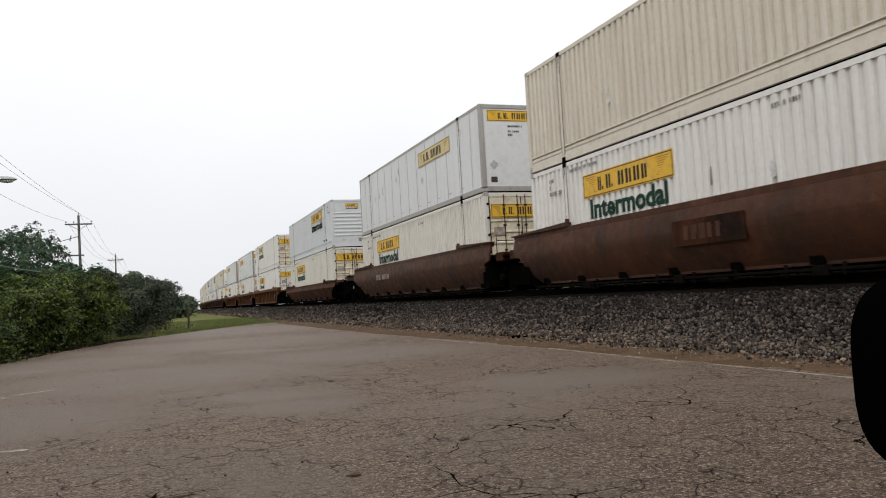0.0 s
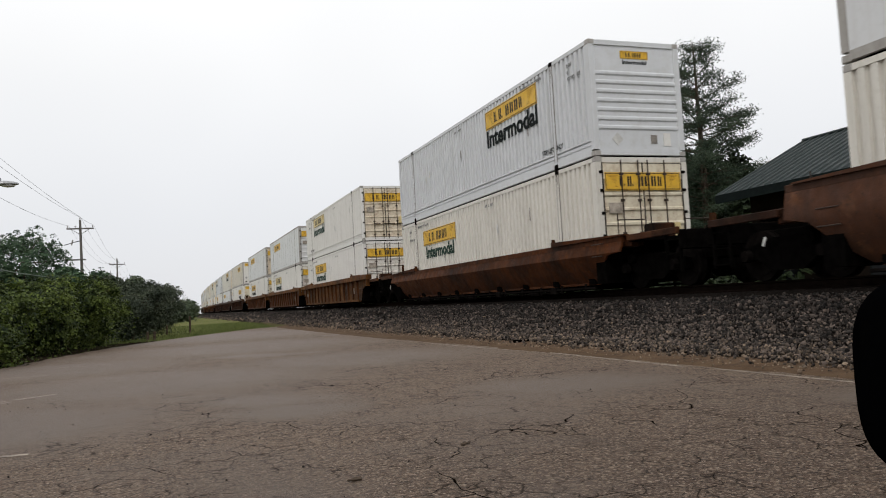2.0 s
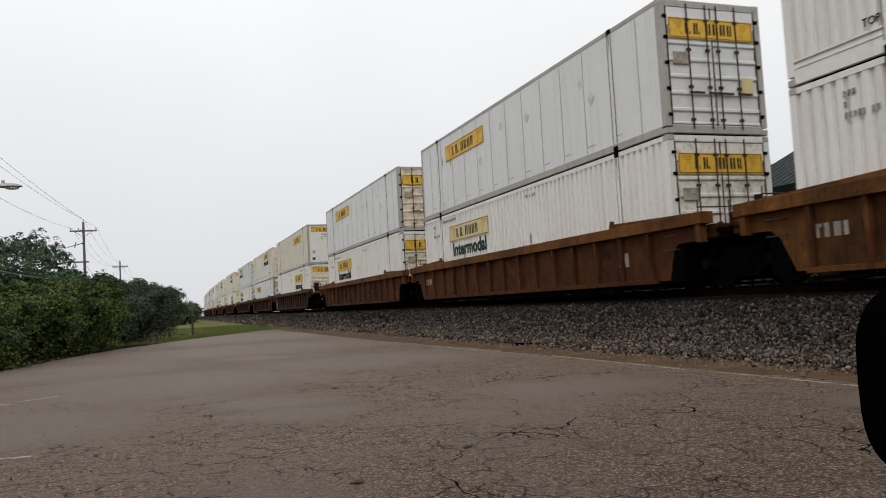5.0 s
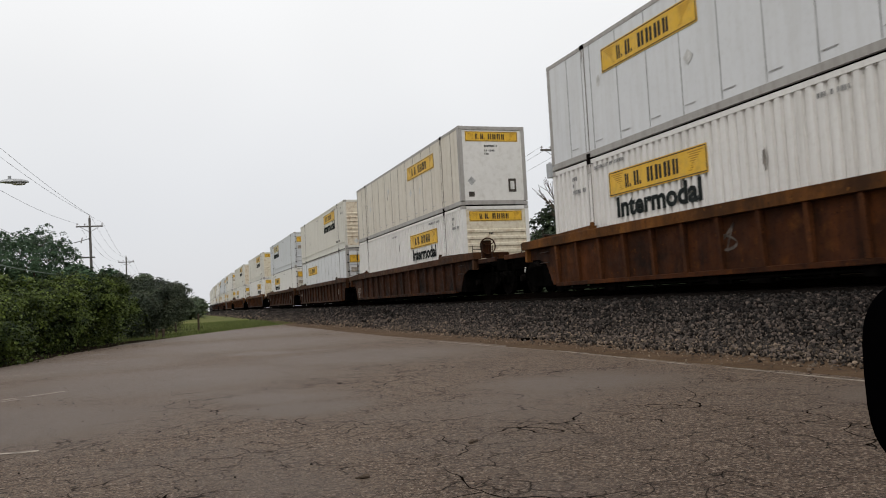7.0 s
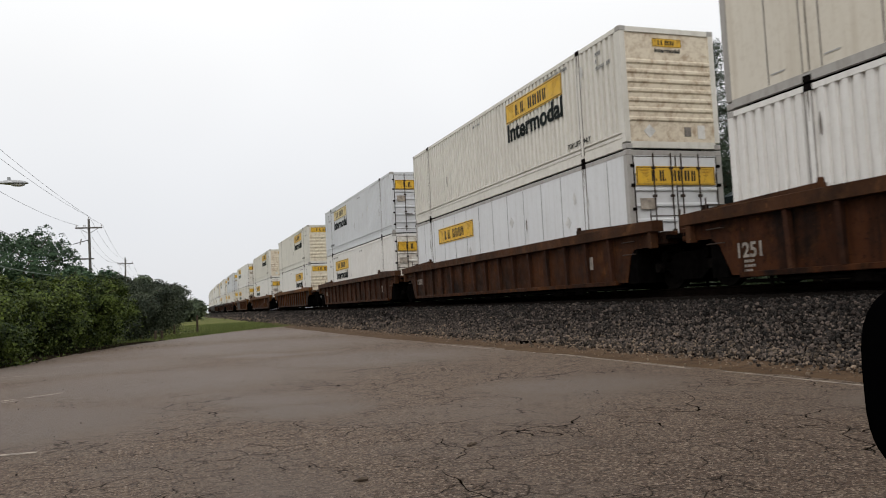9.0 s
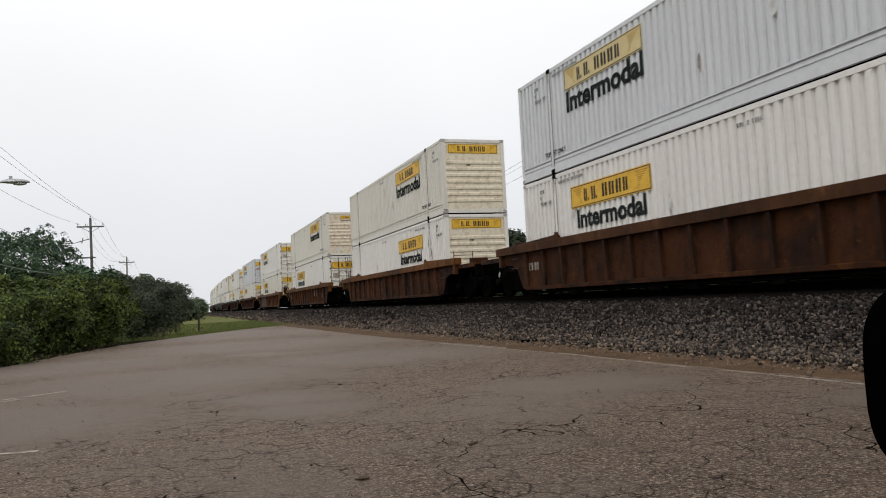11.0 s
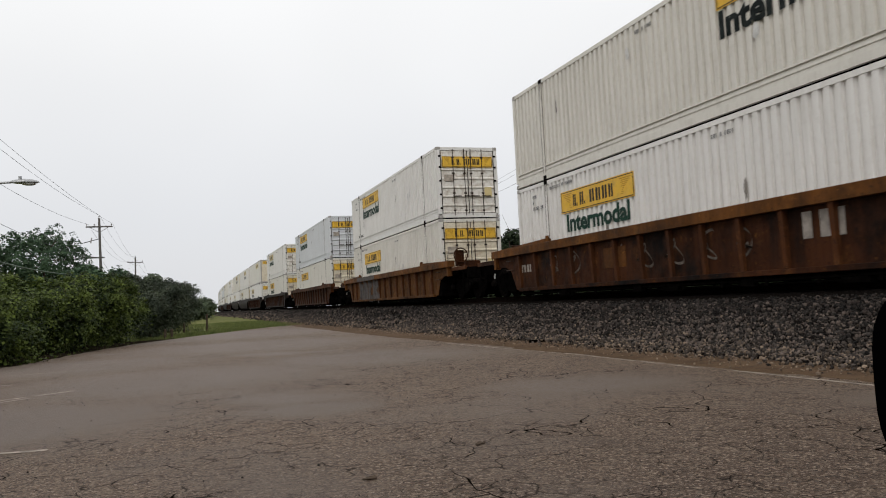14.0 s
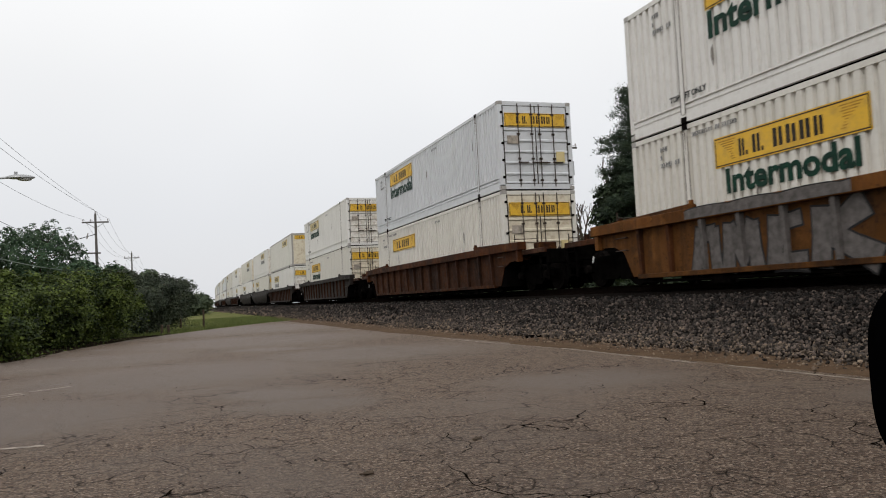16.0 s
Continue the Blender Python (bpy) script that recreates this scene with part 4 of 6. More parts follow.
    if kindn == "corr":
        put_logo(root, 0.80, 0.20, end_m(nose, 0, 2.53, -0.026), "yellow")
        me = words("Intermodal", 0.14, M["slate"])
        child("small_lettering", me, root, m=end_m(nose, nose * me["wide"] / 2, 2.30, -0.026))
    else:
        put_logo(root, 2.05, 0.36, end_m(nose, 0, 2.50, -0.026), "yellow")
        if not far:
            stencil( cached("stencil_b", lambda: bars_bm([[2, 4], [3]], 1, 0.07), M["slate"]), root, m=end_m(nose, nose * 0.3, 1.95, -0.008 if kindn == "ribbed" else -0.026))
            if kindn == "plate":
                child("vent_plate", cached("vent_plate", lambda: box_bm(-0.15, 0.15, -0.24, 0.24, 0, 0.02, 0.006), M["trim_dark"]), root, "dark framed plate", end_m(nose, -nose * 0.72, 0.72, -0.028))
                child("vent_plate", cached("vent_inner", lambda: box_bm(-0.08, 0.08, -0.15, 0.15, 0.02, 0.024), M["scuff_light"]), root, "pale plate in a dark frame", end_m(nose, -nose * 0.72, 0.72, -0.028))
                child("placard", cached("placard_f", diamond_bm, M["seam_grey"]), root, "grey diamond placard", end_m(nose, nose * 0.86, 0.88, -0.028))
                child("placard", cached("placard_g", lambda: box_bm(-0.11, 0.11, -0.09, 0.09, 0, 0.008), M["trim_dark"]), root, "dark notice card", end_m(nose, nose * 0.88, 0.40, -0.028))
                stencil(cached("stencil_j", lambda: bars_bm([[9]], 6, 0.07), M["slate"]), root, m=end_m(nose, nose * 0.3, 2.12, -0.026))
    return root


# ---- well cars ----
SX = 1.52
SILL_LO, SILL_HI = 1.25, 2.50


def sill_bm(kind):
    if kind == "smooth":
        pts = [(-9.4, 2.05), (-8.85, 1.95), (-8.35, 1.55), (-7.95, 1.25), (7.95, 1.25), (8.35, 1.55), (8.8, 1.95), (9.3, 2.05), (9.3, 2.50), (-9.4, 2.50)]
    else:
        pts = [(-9.85, 2.02), (-9.0, 2.0), (-8.55, 1.82), (-8.2, 1.25), (8.05, 1.25), (8.4, 1.82), (8.8, 2.0), (9.5, 2.02), (9.5, 2.50), (-9.85, 2.50)]
    bm = add_outline(bmesh.new(), pts, 0.0, 0.05)
    if kind == "smooth":
        # pressed side: bulges at mid height and tucks in below
        for z in (1.40, 1.55, 1.72, 1.90, 2.05, 2.25, 2.40):
            bmesh.ops.bisect_plane(bm, geom=bm.verts[:] + bm.edges[:] + bm.faces[:], plane_co=(0, 0, z), plane_no=(0, 0, 1))
        for v in bm.verts:
            v.co.x += np.interp(v.co.z, [1.25, 1.40, 1.55, 1.72, 1.90, 2.05, 2.25, 2.5], [0.30, 0.19, 0.10, 0.02, -0.045, -0.075, -0.05, 0.0])
    return bm


def rib_bm():
    bm = bmesh.new()
    add_outline(bm, [(-0.05, 1.30), (0.05, 1.30), (0.05, 2.50), (-0.05, 2.50)], -0.12, 0.001)
    for v in bm.verts:
        if v.co.z < 1.4 and v.co.x < -0.01:
            v.co.x = -0.065
    return bm


def guide_bm(a, b):
    bm = add_outline(bmesh.new(), [(a, 2.605), (b, 2.605), (b, 2.63 + (0.09 if b < 0 else 0.0)), (a, 2.63 + (0.09 if b > 0 else 0.0))], -0.06, 0.14)
    add_tube(bm, (0.02, (a if b > 0 else b) , 2.62), (0.02, (a if b > 0 else b), 2.80), 0.07, 0.05, 8)
    return bm


def platform_bm(ext):
    bm = bmesh.new()
    a = 8.55
    add_box(bm, -0.38, 0.38, a - 0.3, a + ext, 1.62, 2.02, 0.02)
    add_box(bm, -1.50, 1.50, a - 0.35, a + 0.08, 1.22, 2.24)
    add_box(bm, -1.42, 1.42, a, a + min(ext, 1.5), 2.10, 2.18)
    if ext > 2:
        add_box(bm, -1.42, 1.42, a + ext - 0.2, a + ext, 1.80, 2.20, 0.02)
        for sx in (-1, 1):
            x0, x1 = sorted((sx * 1.42, sx * 1.36))
            add_box(bm, x0, x1, a + ext - 0.65, a + ext - 0.6, 1.35, 2.2)
            add_box(bm, x0, x1, a + ext - 0.2, a + ext - 0.15, 1.35, 2.2)
            for z in (1.4, 1.7, 2.0):
                add_box(bm, x0, x1, a + ext - 0.65, a + ext - 0.15, z, z + 0.03)
    return bm


def hand_rail_bm():
    bm = bmesh.new()
    for x in (-1.3, -0.55):
        add_tube(bm, (x, 0, 2.1), (x, 0, 2.80), 0.014, seg=6)
    return add_tube(bm, (-1.32, 0, 2.66), (-0.53, 0, 2.66), 0.014, seg=6)


def grab_bm():
    """A bent grab iron."""
    bm = bmesh.new()
    for a, b in (((0, -0.22, 0), (-0.06, -0.22, 0)), ((-0.06, -0.22, 0), (-0.06, 0.22, 0)), ((-0.06, 0.22, 0), (0, 0.22, 0))):
        add_tube(bm, a, b, 0.012, seg=6)
    return bm


def gear(root, turn, gap):
    """Rails, tank and boxes on an end platform."""
    a = 8.95
    child("hand_rail", cached("hand_rail", hand_rail_bm, M["rod"]), root, m=turn @ pose(0, a, 0))
    child("hand_rail", cached("hand_rail", hand_rail_bm, M["rod"]), root, m=turn @ pose(1.85, a, 0))
    child("air_tank", cached("air_tank", lambda: add_tube(bmesh.new(), (-1.2, 0, 1.75), (1.2, 0, 1.75), 0.11, seg=12), M["grimy"]), root, "black air tank", turn @ pose(0, a + 0.25, 0))
    child("brake_valve", cached("brake_valve", lambda: add_tube(bmesh.new(), (-0.9, 0, 2.18), (-0.9, 0, 2.72), 0.10, 0.08, 10), M["sill_dark"]), root, m=turn @ pose(0, a + 0.55, 0))
    for sx in (-1, 1):
        child("step_box", cached("step_box", lambda: box_bm(-0.16, 0.16, -0.28, 0.28, 2.0, 2.27, 0.02), M["sill_dark"]), root, "rusty dark step box", turn @ pose(sx * 1.26, a + 0.40, 0))
    for sx in (-1, 1):
        for z in (1.86, 2.14):
            child("grab_iron", cached("grab_iron", grab_bm, M["rod"]), root, m=turn @ pose(sx * 1.53, a - 0.55, z, 0, 0, 0 if sx < 0 else 180))
    if gap == "one":
        child("release_tag", cached("release_tag", lambda: box_bm(-0.012, 0.012, -0.03, 0.03, -0.09, 0.07, 0.006), M["scuff_light"]), root, "small pale lever tag", turn @ pose(-1.44 if turn.to_euler().z < 1 else 1.44, a + 1.0, 1.75, 25, 0, 0))
    child("gear_box", cached("gear_box", lambda: box_bm(0.2, 0.8, -0.2, 0.2, 2.18, 2.52, 0.03), M["sill_dark"]), root, m=turn @ pose(0, a + 0.45, 0))


def piping_bm():
    """Brake pipe with hangers and a few valves, below the side sill."""
    bm = bmesh.new()
    add_tube(bm, (0, -7.9, 1.13), (0, 7.9, 1.13), 0.03, seg=6)
    add_tube(bm, (0.12, -5.2, 1.06), (0.12, 6.1, 1.06), 0.02, seg=6)
    for i in range(13):
        y = -7.4 + i * 1.22
        add_box(bm, -0.02, 0.02, y - 0.03, y + 0.03, 1.03, 1.24)
        if i % 3 == 1:
            add_box(bm, -0.06, 0.08, y + 0.3, y + 0.62, 1.02, 1.20, 0.02)
        if i % 4 == 2:
            add_tube(bm, (0.05, y + 0.2, 1.07), (0.05, y + 0.75, 1.07), 0.075, seg=8)
    return bm


def coupler_bm(ext):
    bm = box_bm(-0.10, 0.10, 8.55 + ext, 8.55 + ext + 0.42, 1.78, 2.0, 0.02)
    add_box(bm, -0.16, 0.16, 8.55 + ext + 0.30, 8.55 + ext + 0.55, 1.72, 2.05, 0.03)
    return bm


def hub_wheel_bm():
    bm = bmesh.new()
    for i in range(20):
        a, b = i * math.tau / 20, (i + 1) * math.tau / 20
        add_tube(bm, (0.27 * math.cos(a), 0, 0.27 * math.sin(a)), (0.27 * math.cos(b), 0, 0.27 * math.sin(b)), 0.024, seg=6)
    for i in range(3):
        a = i * math.tau / 3 + 0.5
        add_tube(bm, (0, 0, 0), (0.27 * math.cos(a), 0, 0.27 * math.sin(a)), 0.018, seg=6)
    add_box(bm, -0.16, 0.16, 0.06, 0.25, -0.4, 0.2, 0.02)
    return bm


def wheel_bm():
    bm = bmesh.new()
    for r, x0, x1 in ((0.46, -0.055, 0.07), (0.485, 0.05, 0.075), (0.36, -0.07, -0.05), (0.12, -0.17, -0.06)):
        add_tube(bm, (x0, 0, 0), (x1, 0, 0), r, seg=24)
    return bm


def bogie_side_bm():
    z = RAIL + 0.46
    return add_outline(bmesh.new(), [(-1.18, z + 0.12), (-1.18, z - 0.10), (-0.72, z - 0.06), (-0.38, z - 0.28), (0.38, z - 0.28), (0.72, z - 0.06), (1.18, z - 0.10), (1.18, z + 0.12), (0.75, z + 0.20), (0.35, z + 0.30), (-0.35, z + 0.30), (-0.75, z + 0.20)], -0.08, 0.08)


def bearing_bm():
    bm = bmesh.new()
    add_tube(bm, (-0.16, 0, 0), (-0.05, 0, 0), 0.10, 0.12, 12)
    return bm


def bogie(root, y):
    z = RAIL + 0.46
    b = child("truck", cached("bogie_bolster", lambda: box_bm(-1.05, 1.05, -0.22, 0.22, z - 0.05, z + 0.28, 0.03), M["grimy"]), root, "black cast steel wheel truck", pose(0, y, 0))
    for sx in (-1, 1):
        child("side_frame", cached("bogie_side", bogie_side_bm, M["grimy"]), b, m=pose(sx * 1.0, 0, 0))
        for sy in (-0.89, 0.89):
            child("wheel", cached("train_wheel", wheel_bm, M["steel"]), b, m=pose(sx * 0.77, sy, z, 0, 0, 0 if sx < 0 else 180))
            child("bearing", cached("bearing", bearing_bm, M["steel"]), b, m=pose(sx * 1.06, sy, z, 0, 0, 0 if sx < 0 else 180))


# strokes of the sprayed shapes: foot and head (metres from the start, height), widths there
STROKES = ((0.10, 1.30, 0.30, 2.04, .20, .26), (0.34, 1.98, 0.66, 1.98, .22, .22), (0.72, 1.32, 0.66, 2.02, .20, .24),
           (1.05, 1.28, 1.12, 2.06, .26, .22), (1.14, 2.02, 1.46, 1.44, .24, .16), (1.46, 1.44, 1.74, 2.06, .16, .24), (1.82, 1.28, 1.74, 2.04, .26, .22),
           (2.24, 1.30, 2.34, 2.06, .26, .30), (2.44, 1.98, 2.86, 2.04, .18, .14), (2.30, 1.34, 2.94, 1.32, .20, .22),
           (3.28, 1.26, 3.36, 2.10, .30, .34), (3.44, 1.74, 4.16, 2.12, .22, .36), (3.52, 1.70, 4.36, 1.28, .26, .34))


def spray_bm(start, dark):
    """Sprayed strokes on the sill bays, and a wavy band on the chord above them; dark: their outlines."""
    bm = bmesh.new()
    grow, x = (0.085, -0.008) if dark else (0.05, -0.012)
    for i, (u0, z0, u1, z1, w0, w1) in enumerate(STROKES):
        a, b = Vector((u0, z0)), Vector((u1, z1))
        d = (b - a).normalized()
        side = Vector((-d.y, d.x))
        a, b = a - d * grow, b + d * grow
        xx = x - 0.0002 * i
        vs = [bm.verts.new((xx, start - p.x, p.y)) for p in (a + side * (w0 / 2 + grow), (a + b) / 2 + side * ((w0 + w1) * 0.21 + grow), b + side * (w1 / 2 + grow), b - side * (w1 / 2 + grow), (a + b) / 2 - side * ((w0 + w1) * 0.21 + grow), a - side * (w0 / 2 + grow))]
        bm.faces.new(vs)
    prev = None
    for i in range(60):
        u = 4.1 * i / 59
        top = 2.455 + 0.045 * abs(math.sin(u * 2.4)) ** 0.5
        lo, hi = (top - 0.012, top + 0.022) if dark else (2.30, top)
        cur = (bm.verts.new((x - 0.146, start - u, lo)), bm.verts.new((x - 0.146, start - u, hi)))
        if prev:
            bm.faces.new((prev[0], cur[0], cur[1], prev[1]))
        prev = cur
    if dark:
        for u in (0.02, 0.85, 1.45, 1.95, 2.75, 3.4):
            vs = [bm.verts.new((x - 0.147, start - u - a, z)) for a, z in ((0, 2.30), (0.03, 2.30), (0.045, 2.46), (0.01, 2.46))]
            bm.faces.new(vs)
    bmesh.ops.recalc_face_normals(bm, faces=bm.faces[:])
    return bm


def scribble_bm(seed):
    rnd = random.Random(seed)
    bm = bmesh.new()
    prev = None
    ph = rnd.uniform(0, 6)
    for i in range(40):
        t = i / 39
        y = 0.62 * math.cos(t * 13 + ph) * (0.4 + 0.6 * math.sin(3 * t + ph) ** 2) * 0.45 - 0.1 + 0.2 * t
        z = 1.85 + 0.30 * math.sin(t * 9 + 2 * ph) * (0.5 + 0.5 * math.cos(2 * t))
        cur = (bm.verts.new((-0.008, y, z - 0.026)), bm.verts.new((-0.008, y + 0.02, z + 0.026)))
        if prev:
            bm.faces.new((prev[0], prev[1], cur[1], cur[0]))
        prev = cur
    bmesh.ops.recalc_face_normals(bm, faces=bm.faces[:])
    return bm


def eased(bm, dz):
    """Carries the upper edge of a side part up or down by dz, keeping its foot."""
    for v in bm.verts:
        v.co.z += dz * min(1.0, max(0.0, (v.co.z - 1.8) / 0.6))
    return bm


def trimmed(bm, near, far):
    """Draws the ends of a side part in where two units share a truck."""
    for v in bm.verts:
        if v.co.y < -8.3 and near == "joint":
            v.co.y += 0.45 * min(1.0, (-8.3 - v.co.y) / 0.7)
        if v.co.y > 8.3 and far == "joint":
            v.co.y -= 0.30 * min(1.0, (v.co.y - 8.3) / 0.7)
    return bm


def well_car(kind, paint, label, near_gap, far_gap, chord=None, marks=(), far=False):
    """One well unit, standing at its middle, heights from the ground; gaps: 'one' between cars, 'joint' at a shared truck."""
    mat, cmat = M[paint], M[chord or paint]
    rmat = M["rib_orange" if paint in ("sill_orange", "sill_gold") or chord == "chord_orange" else "rib_brown"]
    dz = {"smooth": 0.0, "low": -0.345, "ribbed": -0.105}[kind]
    low, kind = kind, "ribbed" if kind == "ribbed" else "smooth"
    root = thing("well_car", label, "rail car", "cars of the train")
    for sx in (-1, 1):
        m = pose(sx * SX, 0, 0, 0, 0, 0 if sx < 0 else 180)
        e0, e1 = (near_gap, far_gap) if sx < 0 else (far_gap, near_gap)
        sill = child("side_sill", cached(("side_sill", low, e0, e1), lambda: trimmed(eased(sill_bm(kind), dz), e0, e1), mat), root, m=m)
        if kind == "smooth":
            for p in sill.data.polygons:
                p.use_smooth = True
            sill.data.set_sharp_from_angle(angle=0.6)
        child("top_chord", cached(("top_chord", low, e0, e1), lambda: trimmed(eased(box_bm(-0.15 if kind == "ribbed" else -0.006, 0.14, -9.95 if kind == "ribbed" else -9.4, 9.62 if kind == "ribbed" else 9.3, 2.38 if kind == "ribbed" else 2.48, 2.615, 0.01), dz), e0, e1), cmat), sill)
        child("bottom_chord", cached(("bottom_chord", kind), lambda: box_bm(-0.06 if kind == "ribbed" else 0.29, 0.10 if kind == "ribbed" else 0.38, -7.8, 7.8, 1.20, 1.30, 0.01), mat), sill)
        child("guide", cached(("guide", 0, low, e0), lambda: trimmed(eased(guide_bm(-9.5, -6.1), dz), e0, e1), cmat), sill)
        child("guide", cached(("guide", 1, low), lambda: eased(guide_bm(5.85, 9.1), dz), cmat), sill)
        if kind == "ribbed":
            me = cached("rib", lambda: eased(rib_bm(), dz), rmat)
            silver = cached("rib", lambda: eased(rib_bm(), dz), M["spray"])
            for i in range(15):
                y = -7.63 + i * 1.09
                if sx < 0 and "1251" in marks and i == 14:
                    continue
                child("rib", silver if sx < 0 and "spray" in marks and 1.4 < y < 5.9 else me, sill, m=pose(0, y, 0))
            for y in (-9.33 if e0 == "joint" else -9.78, 9.12 if e1 == "joint" else 9.42):
                child("end_post", cached("end_post", lambda: eased(box_bm(-0.12, 0.06, -0.07, 0.07, 1.96, 2.48, 0.01), dz), cmat), sill, m=pose(0, y, 0))
        if sx < 0:
            if "number" in marks:
                stencil( cached("stencil_c", lambda: bars_bm([[4, 6]], 1, 0.24), M["stencil"]), sill, "dull white stencilled marks", Matrix(((0, 0, -1, -0.078), (-1, 0, 0, 4.6), (0, 1, 0, 1.92), (0, 0, 0, 1))))
            if "panel" in marks:
                p = child("sign_panel", cached("sign_panel", lambda: box_bm(-0.006, 0.0, -1.05, 1.05, -0.25, 0.25), M["sill_dark"]), sill, "faded dark painted panel", pose(-0.078, 0.35, 2.0))
                stencil(cached("stencil_h", lambda: bars_bm([[5]], 4, 0.28), M["sill_red"]), p, "", Matrix(((0, 0, -1, -0.006), (-1, 0, 0, 0.7), (0, 1, 0, -0.14), (0, 0, 0, 1))))
            if "plate" in marks:
                child("notice_plate", cached("notice_plate", lambda: box_bm(-0.012, 0.0, -0.18, 0.18, 1.62, 1.92), M["stencil"]), sill, "small pale notice plate", pose(0, -6.55, 0))
                stencil( cached("stencil_d", lambda: bars_bm([[4]], 1, 0.22), M["stencil"]), sill, "", Matrix(((0, 0, -1, -0.004), (-1, 0, 0, 7.6), (0, 1, 0, 1.75), (0, 0, 0, 1))))
            if "1251" in marks:
                child("lettering", words("1251", 0.37, M["stencil"]), sill, "worn white stencilled number", Matrix(((0, 0, -1, -0.004), (-1, 0, 0, 7.92), (0, 1, 0, 1.56), (0, 0, 0, 1))))
                stencil(cached("stencil_i", lambda: bars_bm([[6], [7], [5]], 5, 0.05), M["stencil"]), sill, "", Matrix(((0, 0, -1, -0.004), (-1, 0, 0, 7.7), (0, 1, 0, 1.46), (0, 0, 0, 1))))
            if "53" in marks:
                child("lettering", words("53", 0.42, M["spray_dark"]), sill, "black stencilled number", Matrix(((0, 0, -1, -0.004), (-1, 0, 0, -4.75), (0, 1, 0, 1.95), (0, 0, 0, 1))))
            if "spray" in marks:
                tagged(child("graffiti", cached("graffiti_fill", lambda: spray_bm(5.85, False), M["spray"]), sill, "silver block graffiti"), kind="stuff")
                tagged(child("graffiti_outline", cached("graffiti_lines", lambda: spray_bm(5.85, True), M["spray_dark"]), sill, "black outlines of graffiti"), kind="stuff")
            if "scribble" in marks:
                for i, y in enumerate((5.4, 4.3, 2.1, 1.05, -0.05, -1.15, -2.25)):
                    child("graffiti", cached(("scribble", i), lambda i=i: scribble_bm(i), M["scribble"]), sill, "thin white scribble", pose(0, y, 0))
                stencil(cached("stencil_g", lambda: bars_bm([[3]], 3, 0.44), M["stencil"]), sill, "big dull tan stencilled mark", Matrix(((0, 0, -1, -0.004), (-1, 0, 0, -3.65), (0, 1, 0, 1.76), (0, 0, 0, 1))))
            if "scribble_one" in marks:
                child("graffiti", cached(("scribble", 2), lambda: scribble_bm(2), M["scribble"]), sill, "thin white scribble", pose(0, 0.9, 0))
            if "patch" in marks:
                child("rust_plate", cached("rust_plate", lambda: box_bm(-0.010, 0.0, -0.5, 0.5, 1.62, 2.1), M["chord_orange"]), sill, "orange-brown repaired plate", pose(0, 2.3, 0))
    for i in range(9):
        child("floor_beam", cached("floor_beam", lambda: box_bm(-1.3, 1.3, -0.15, 0.15, 1.22, 1.40, 0.01), M["grimy"]), root, m=pose(0, -7.6 + i * 1.9, 0))
    for sx in (-1, 1):
        child("brake_pipe", cached("brake_pipe", piping_bm, M["steel"]), root, "grimy brake piping with hangers", pose(sx * 1.36, 0, 0, 0, 0, 0 if sx < 0 else 180))
    # plain slab added to block the light slits between well floor and rails
    child("underframe", cached("underframe", lambda: box_bm(-1.1, 1.1, -6.9, 6.9, 1.10, 1.24, 0.02), M["grimy"]), root, "black light-blocking slab under the well")
    for sy, gap in ((-1, near_gap), (1, far_gap)):
        ext = 2.95 if gap == "one" else 1.2
        turn = pose(0, 0, 0, 0, 0, 0 if sy > 0 else 180)
        # near-black platform: shade at the car ends is put into its colour
        child("end_platform", cached(("end_platform", ext), lambda: platform_bm(ext), M["grimy"]), root, m=turn)
        gear(root, turn, gap)
        if gap == "one":
            for sx in (-1, 1):
                child("deck_rim", cached("deck_rim", lambda: box_bm(-0.05, 0.05, 9.55, 11.35, 2.12, 2.26, 0.012), rmat), root, "rusty deck edge", turn @ pose(sx * 1.44, 0, 0))
        if gap == "one":
            child("coupler", cached(("coupler", ext), lambda: coupler_bm(ext), M["grimy"]), root, "", turn)
            if sy < 0 and "wheel" in marks:
                child("brake_wheel", cached("brake_wheel", hub_wheel_bm, M["sill_dark"]), root, "rusty hand brake wheel", pose(-1.05, -9.75, 2.72))
        if gap == "one" or sy < 0:
            bogie(root, sy * (HALF + 1.70))
    return root


